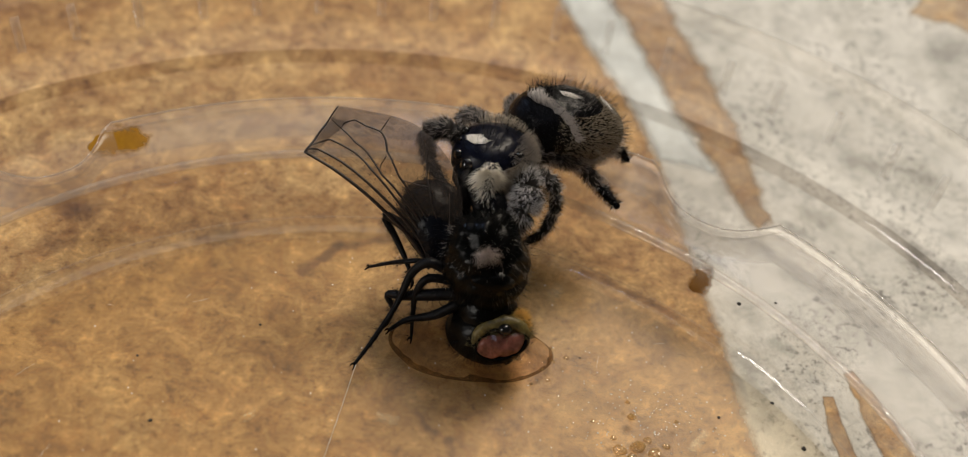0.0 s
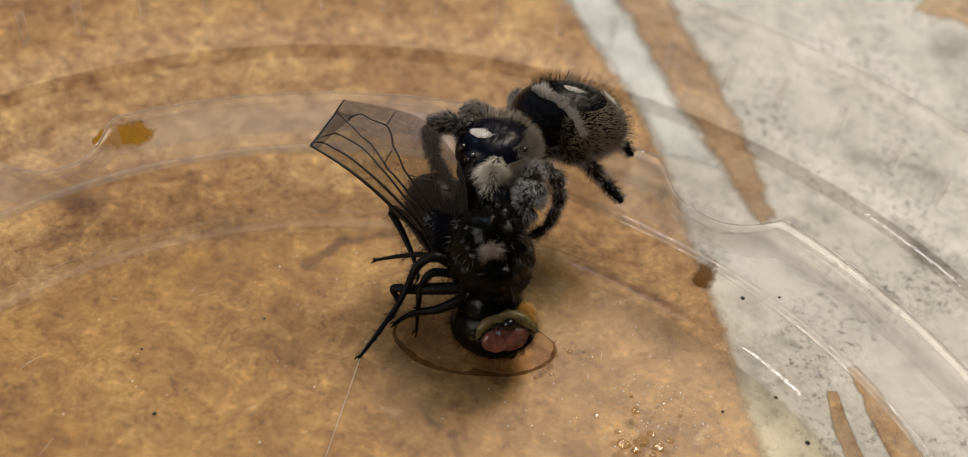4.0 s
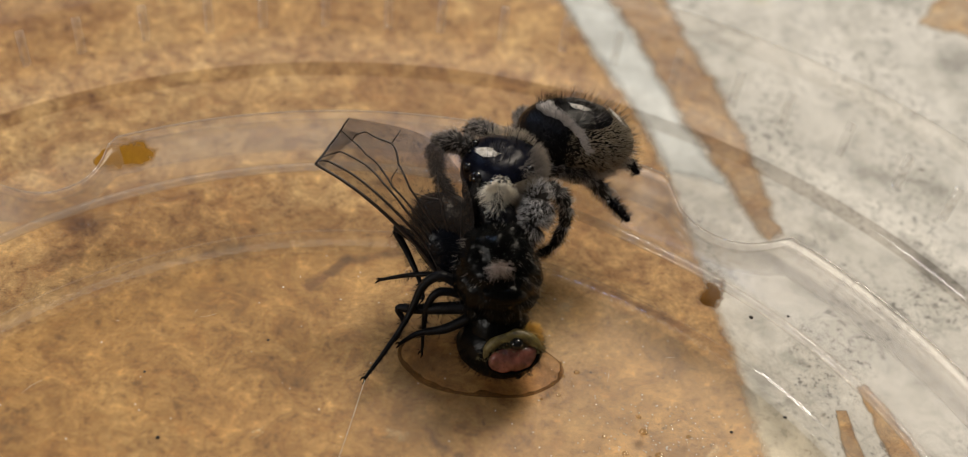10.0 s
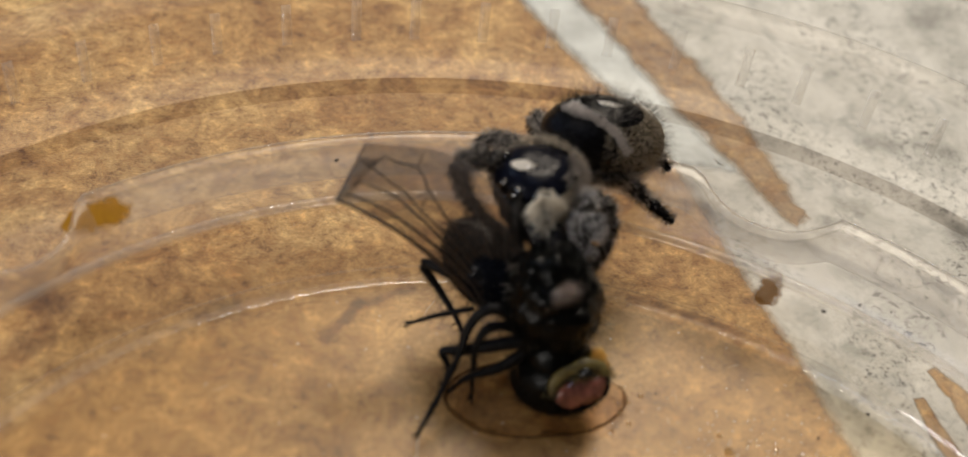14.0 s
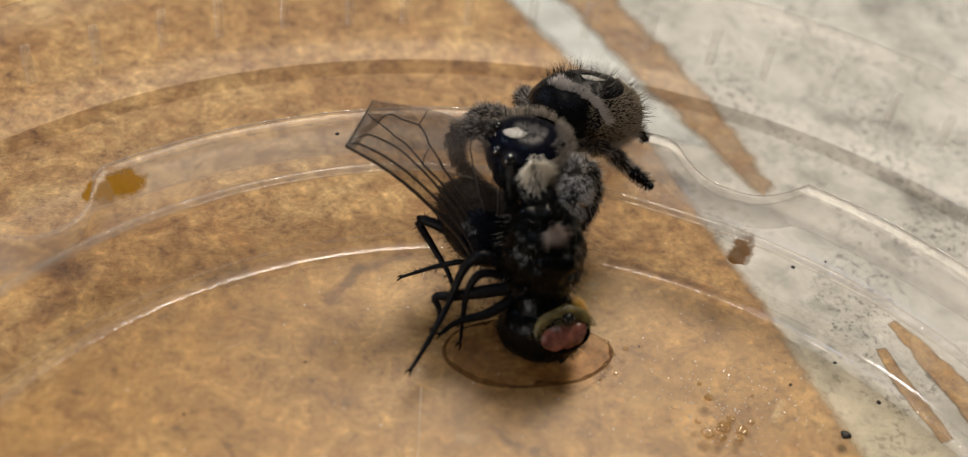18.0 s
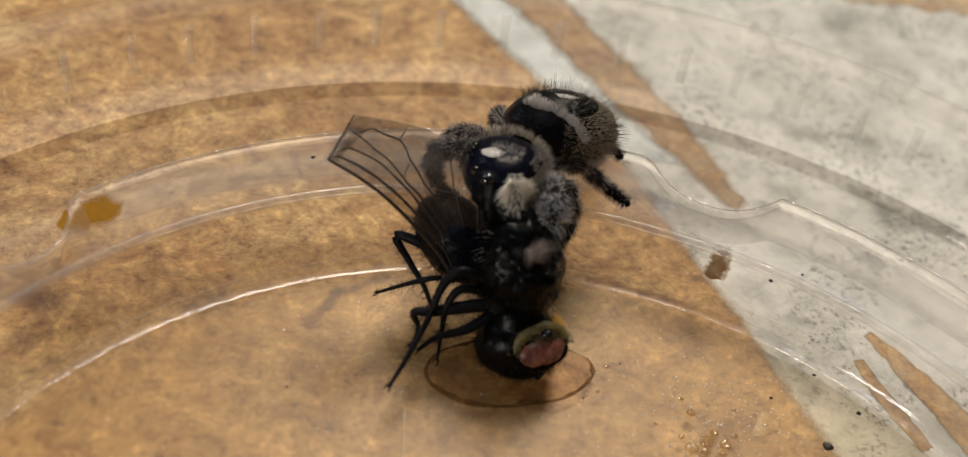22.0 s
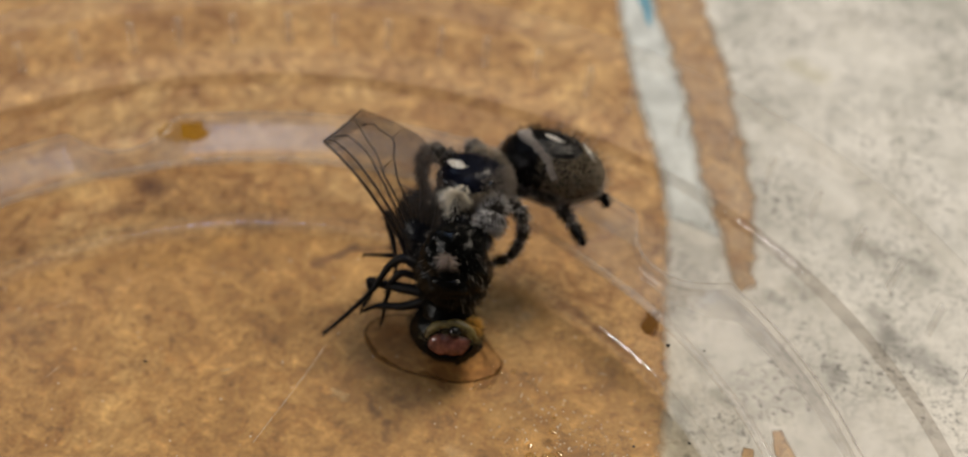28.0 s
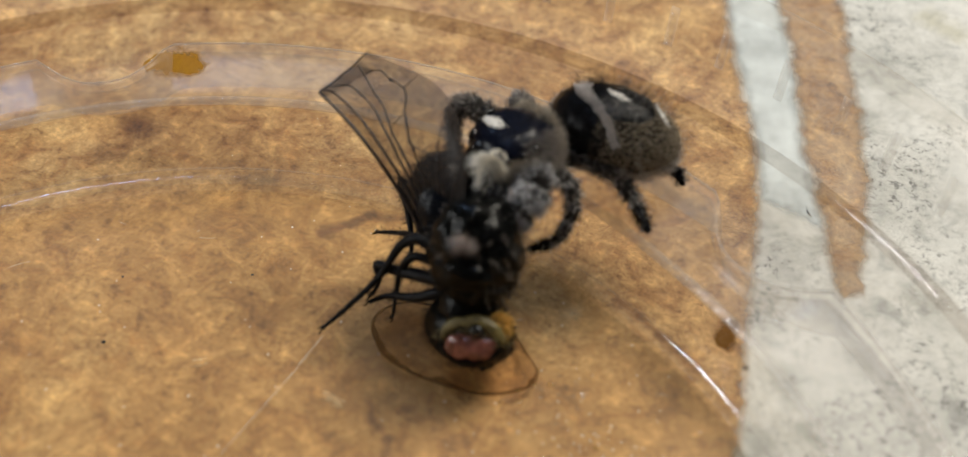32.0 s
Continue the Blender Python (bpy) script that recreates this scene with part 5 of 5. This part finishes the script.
tagged(part("scratches", bm, SILK, lid), kind="stuff")
bm = bmesh.new()
for _ in range(260):
    r, a = 23.0 * math.sqrt(rng.random()), rng.uniform(0, 6.283)
    p = Vector((LID[0] + r * math.cos(a), LID[1] + r * math.sin(a), 0.02))
    blob(bm, p, (rng.uniform(0.02, 0.05), rng.uniform(0.02, 0.05), 0.015), None, 6, 4)
for _ in range(120):
    p = Vector((rng.gauss(7.5, 2.6), rng.gauss(-11.6, 1.5), 0.02))
    if (p.xy - Vector(LID)).length < 23.2:
        blob(bm, p, (rng.uniform(0.02, 0.05), rng.uniform(0.02, 0.05), 0.02), None, 6, 4)
tagged(part("dust", bm, SILK), "pale dust grains on the clear lid", "dust", kind="stuff")

# glossy beads added to make the sparkles on the lid's floor
bm = bmesh.new()
for _ in range(110):
    p = Vector((rng.gauss(8.6, 1.7), rng.gauss(-11.4, 1.0), 0.01)) if rng.random() < 0.7 else Vector((rng.gauss(4.2, 1.6), rng.gauss(-9.0, 1.2), 0.01))
    r = rng.uniform(0.03, 0.085)
    if (p.xy - Vector(LID)).length < 23.2:
        blob(bm, p, (r * rng.uniform(0.8, 1.6), r, r * 0.55), None, 10, 6)
tagged(part("droplets", bm, BEAD), "tiny clear beads added for glints on the lid", "droplets", kind="stuff")


# ---- what moves ----
def motions():
    walk(fly, [(t, Matrix.Translation([v * MM for v in (x, y, z)]) @ pose(0, 0, 0, rx, ry, rz)) for t, x, y, z, rx, ry, rz in FLY_ROWS])
    walk(spider, [(t, Matrix.Translation((0, 0, z * MM))) for t, z in SPIDER_ROWS])


FLY_ROWS = [
    (0, -0.052, 0.006, 0.193, 1.41, -0.65, 0.27),
    (0.5, 0.030, 0.089, 0.284, 1.93, -1.28, -0.06),
    (1, 0.065, 0.074, 0.298, 2.11, -1.14, -0.23),
    (1.5, 0.108, 0.068, 0.388, 2.57, -1.12, -0.50),
    (2, 0.083, 0.064, 0.342, 2.42, -1.21, -0.46),
    (2.5, 0.097, 0.053, 0.332, 2.33, -1.06, -0.49),
    (3, 0.087, 0.047, 0.311, 2.17, -0.95, -0.48),
    (3.5, 0.123, 0.069, 0.338, 2.41, -1.08, -0.59),
    (5.5, 0.048, -0.146, -0.032, 0.49, -0.74, 0.66),
    (6, -0.187, -0.037, 0.109, 0.47, 0.32, 1.14),
    (6.5, 0.007, -0.033, -0.049, -0.73, -0.30, -0.30),
    (7, -0.044, -0.167, -0.147, -1.13, 0.17, 0.60),
    (7.5, -0.027, -0.056, -0.009, -0.41, 0.35, 0.00),
    (8, -0.027, -0.056, 0.013, -0.22, 0.61, 0.06),
    (8.5, 0.022, -0.008, 0.088, 0.38, -0.14, -0.12),
    (9, 0.021, -0.021, 0.067, 0.34, -0.06, -0.14),
    (9.5, -0.035, -0.025, 0.085, 0.41, 0.11, 0.15),
    (10, 0.064, 0.036, 0.197, 1.28, -0.61, -0.14),
    (10.5, 0.094, 0.060, 0.214, 1.59, -0.57, -0.15),
    (11, 0.025, 0.082, 0.234, 1.92, 0.27, 0.56),
    (11.5, 0.073, 0.139, 0.274, 2.15, 0.11, 0.44),
    (12, -0.069, 0.092, 0.229, 1.96, 1.38, 1.51),
    (12.5, 0.074, 0.099, 0.024, 0.03, -0.33, -0.32),
    (13, 0.031, 0.088, 0.146, 1.09, -0.62, -0.24),
    (13.5, 0.112, -0.058, -0.282, -1.76, 0.36, -0.08),
    (14, 0.017, 0.018, -0.079, -0.15, -0.10, -0.02),
    (14.5, -0.064, 0.068, -0.097, -0.26, -0.27, 0.16),
    (16.5, -0.003, -0.436, -1.131, -6.92, 1.36, -1.15),
    (17, 0.072, -0.378, -0.996, -6.39, 1.18, -1.62),
    (17.5, 0.182, 0.134, -0.741, -5.42, -0.13, -2.44),
    (18, -0.160, 0.092, -0.946, -6.24, 3.62, -1.94),
    (18.5, -0.245, 0.068, -0.978, -6.33, 4.28, -1.85),
    (19, -0.309, 0.059, -0.994, -6.38, 4.82, -1.57),
    (19.5, -0.287, 0.090, -1.001, -6.41, 4.61, -1.58),
    (20, -0.314, 0.127, -0.937, -5.81, 4.70, -1.27),
    (20.5, -0.291, 0.160, -0.967, -5.74, 4.75, -1.43),
    (21, -0.334, 0.192, -1.015, -5.97, 5.11, -1.21),
    (21.5, -0.252, 0.160, -0.899, -5.28, 5.27, -1.80),
    (22, -0.431, 0.277, -0.945, -6.22, 6.58, -1.83),
    (22.5, -0.885, 0.199, -0.931, -6.02, 9.50, 0.15),
    (23, -0.822, 0.208, -0.931, -5.83, 9.17, -0.14),
    (23.5, -0.944, 0.223, -0.909, -5.62, 9.78, 0.49),
    (24, -0.865, 0.203, -0.937, -5.84, 9.64, 0.02),
    (24.5, -0.909, 0.196, -0.931, -5.84, 9.83, 0.25),
    (25, -0.751, 0.166, -0.988, -6.21, 8.76, -0.55),
    (25.5, -0.388, 0.183, -0.947, -6.45, 7.16, -2.64),
    (27.5, -0.108, 0.190, 0.206, 0.42, 6.31, -0.13),
    (28, -0.053, 0.115, 0.336, 0.84, 5.30, -0.20),
    (28.5, -0.137, 0.075, 0.426, 1.19, 5.35, 0.33),
    (29, -0.218, 0.051, 0.364, 0.82, 3.88, 0.83),
    (29.5, -0.183, 0.111, 0.439, 1.70, 1.94, 0.93),
    (30, -0.196, 0.119, 0.457, 1.69, 2.61, 0.97),
    (30.5, -0.221, 0.095, 0.417, 1.46, 2.55, 1.26),
    (31, -0.192, 0.110, 0.444, 1.62, 2.60, 1.13),
    (31.5, -0.135, 0.131, 0.437, 1.75, 1.88, 0.82),
    (32, -0.177, 0.116, 0.426, 1.63, 2.24, 1.05),
]
SPIDER_ROWS = [(0.0, 0.0), (32.0, 0.0)]
motions()
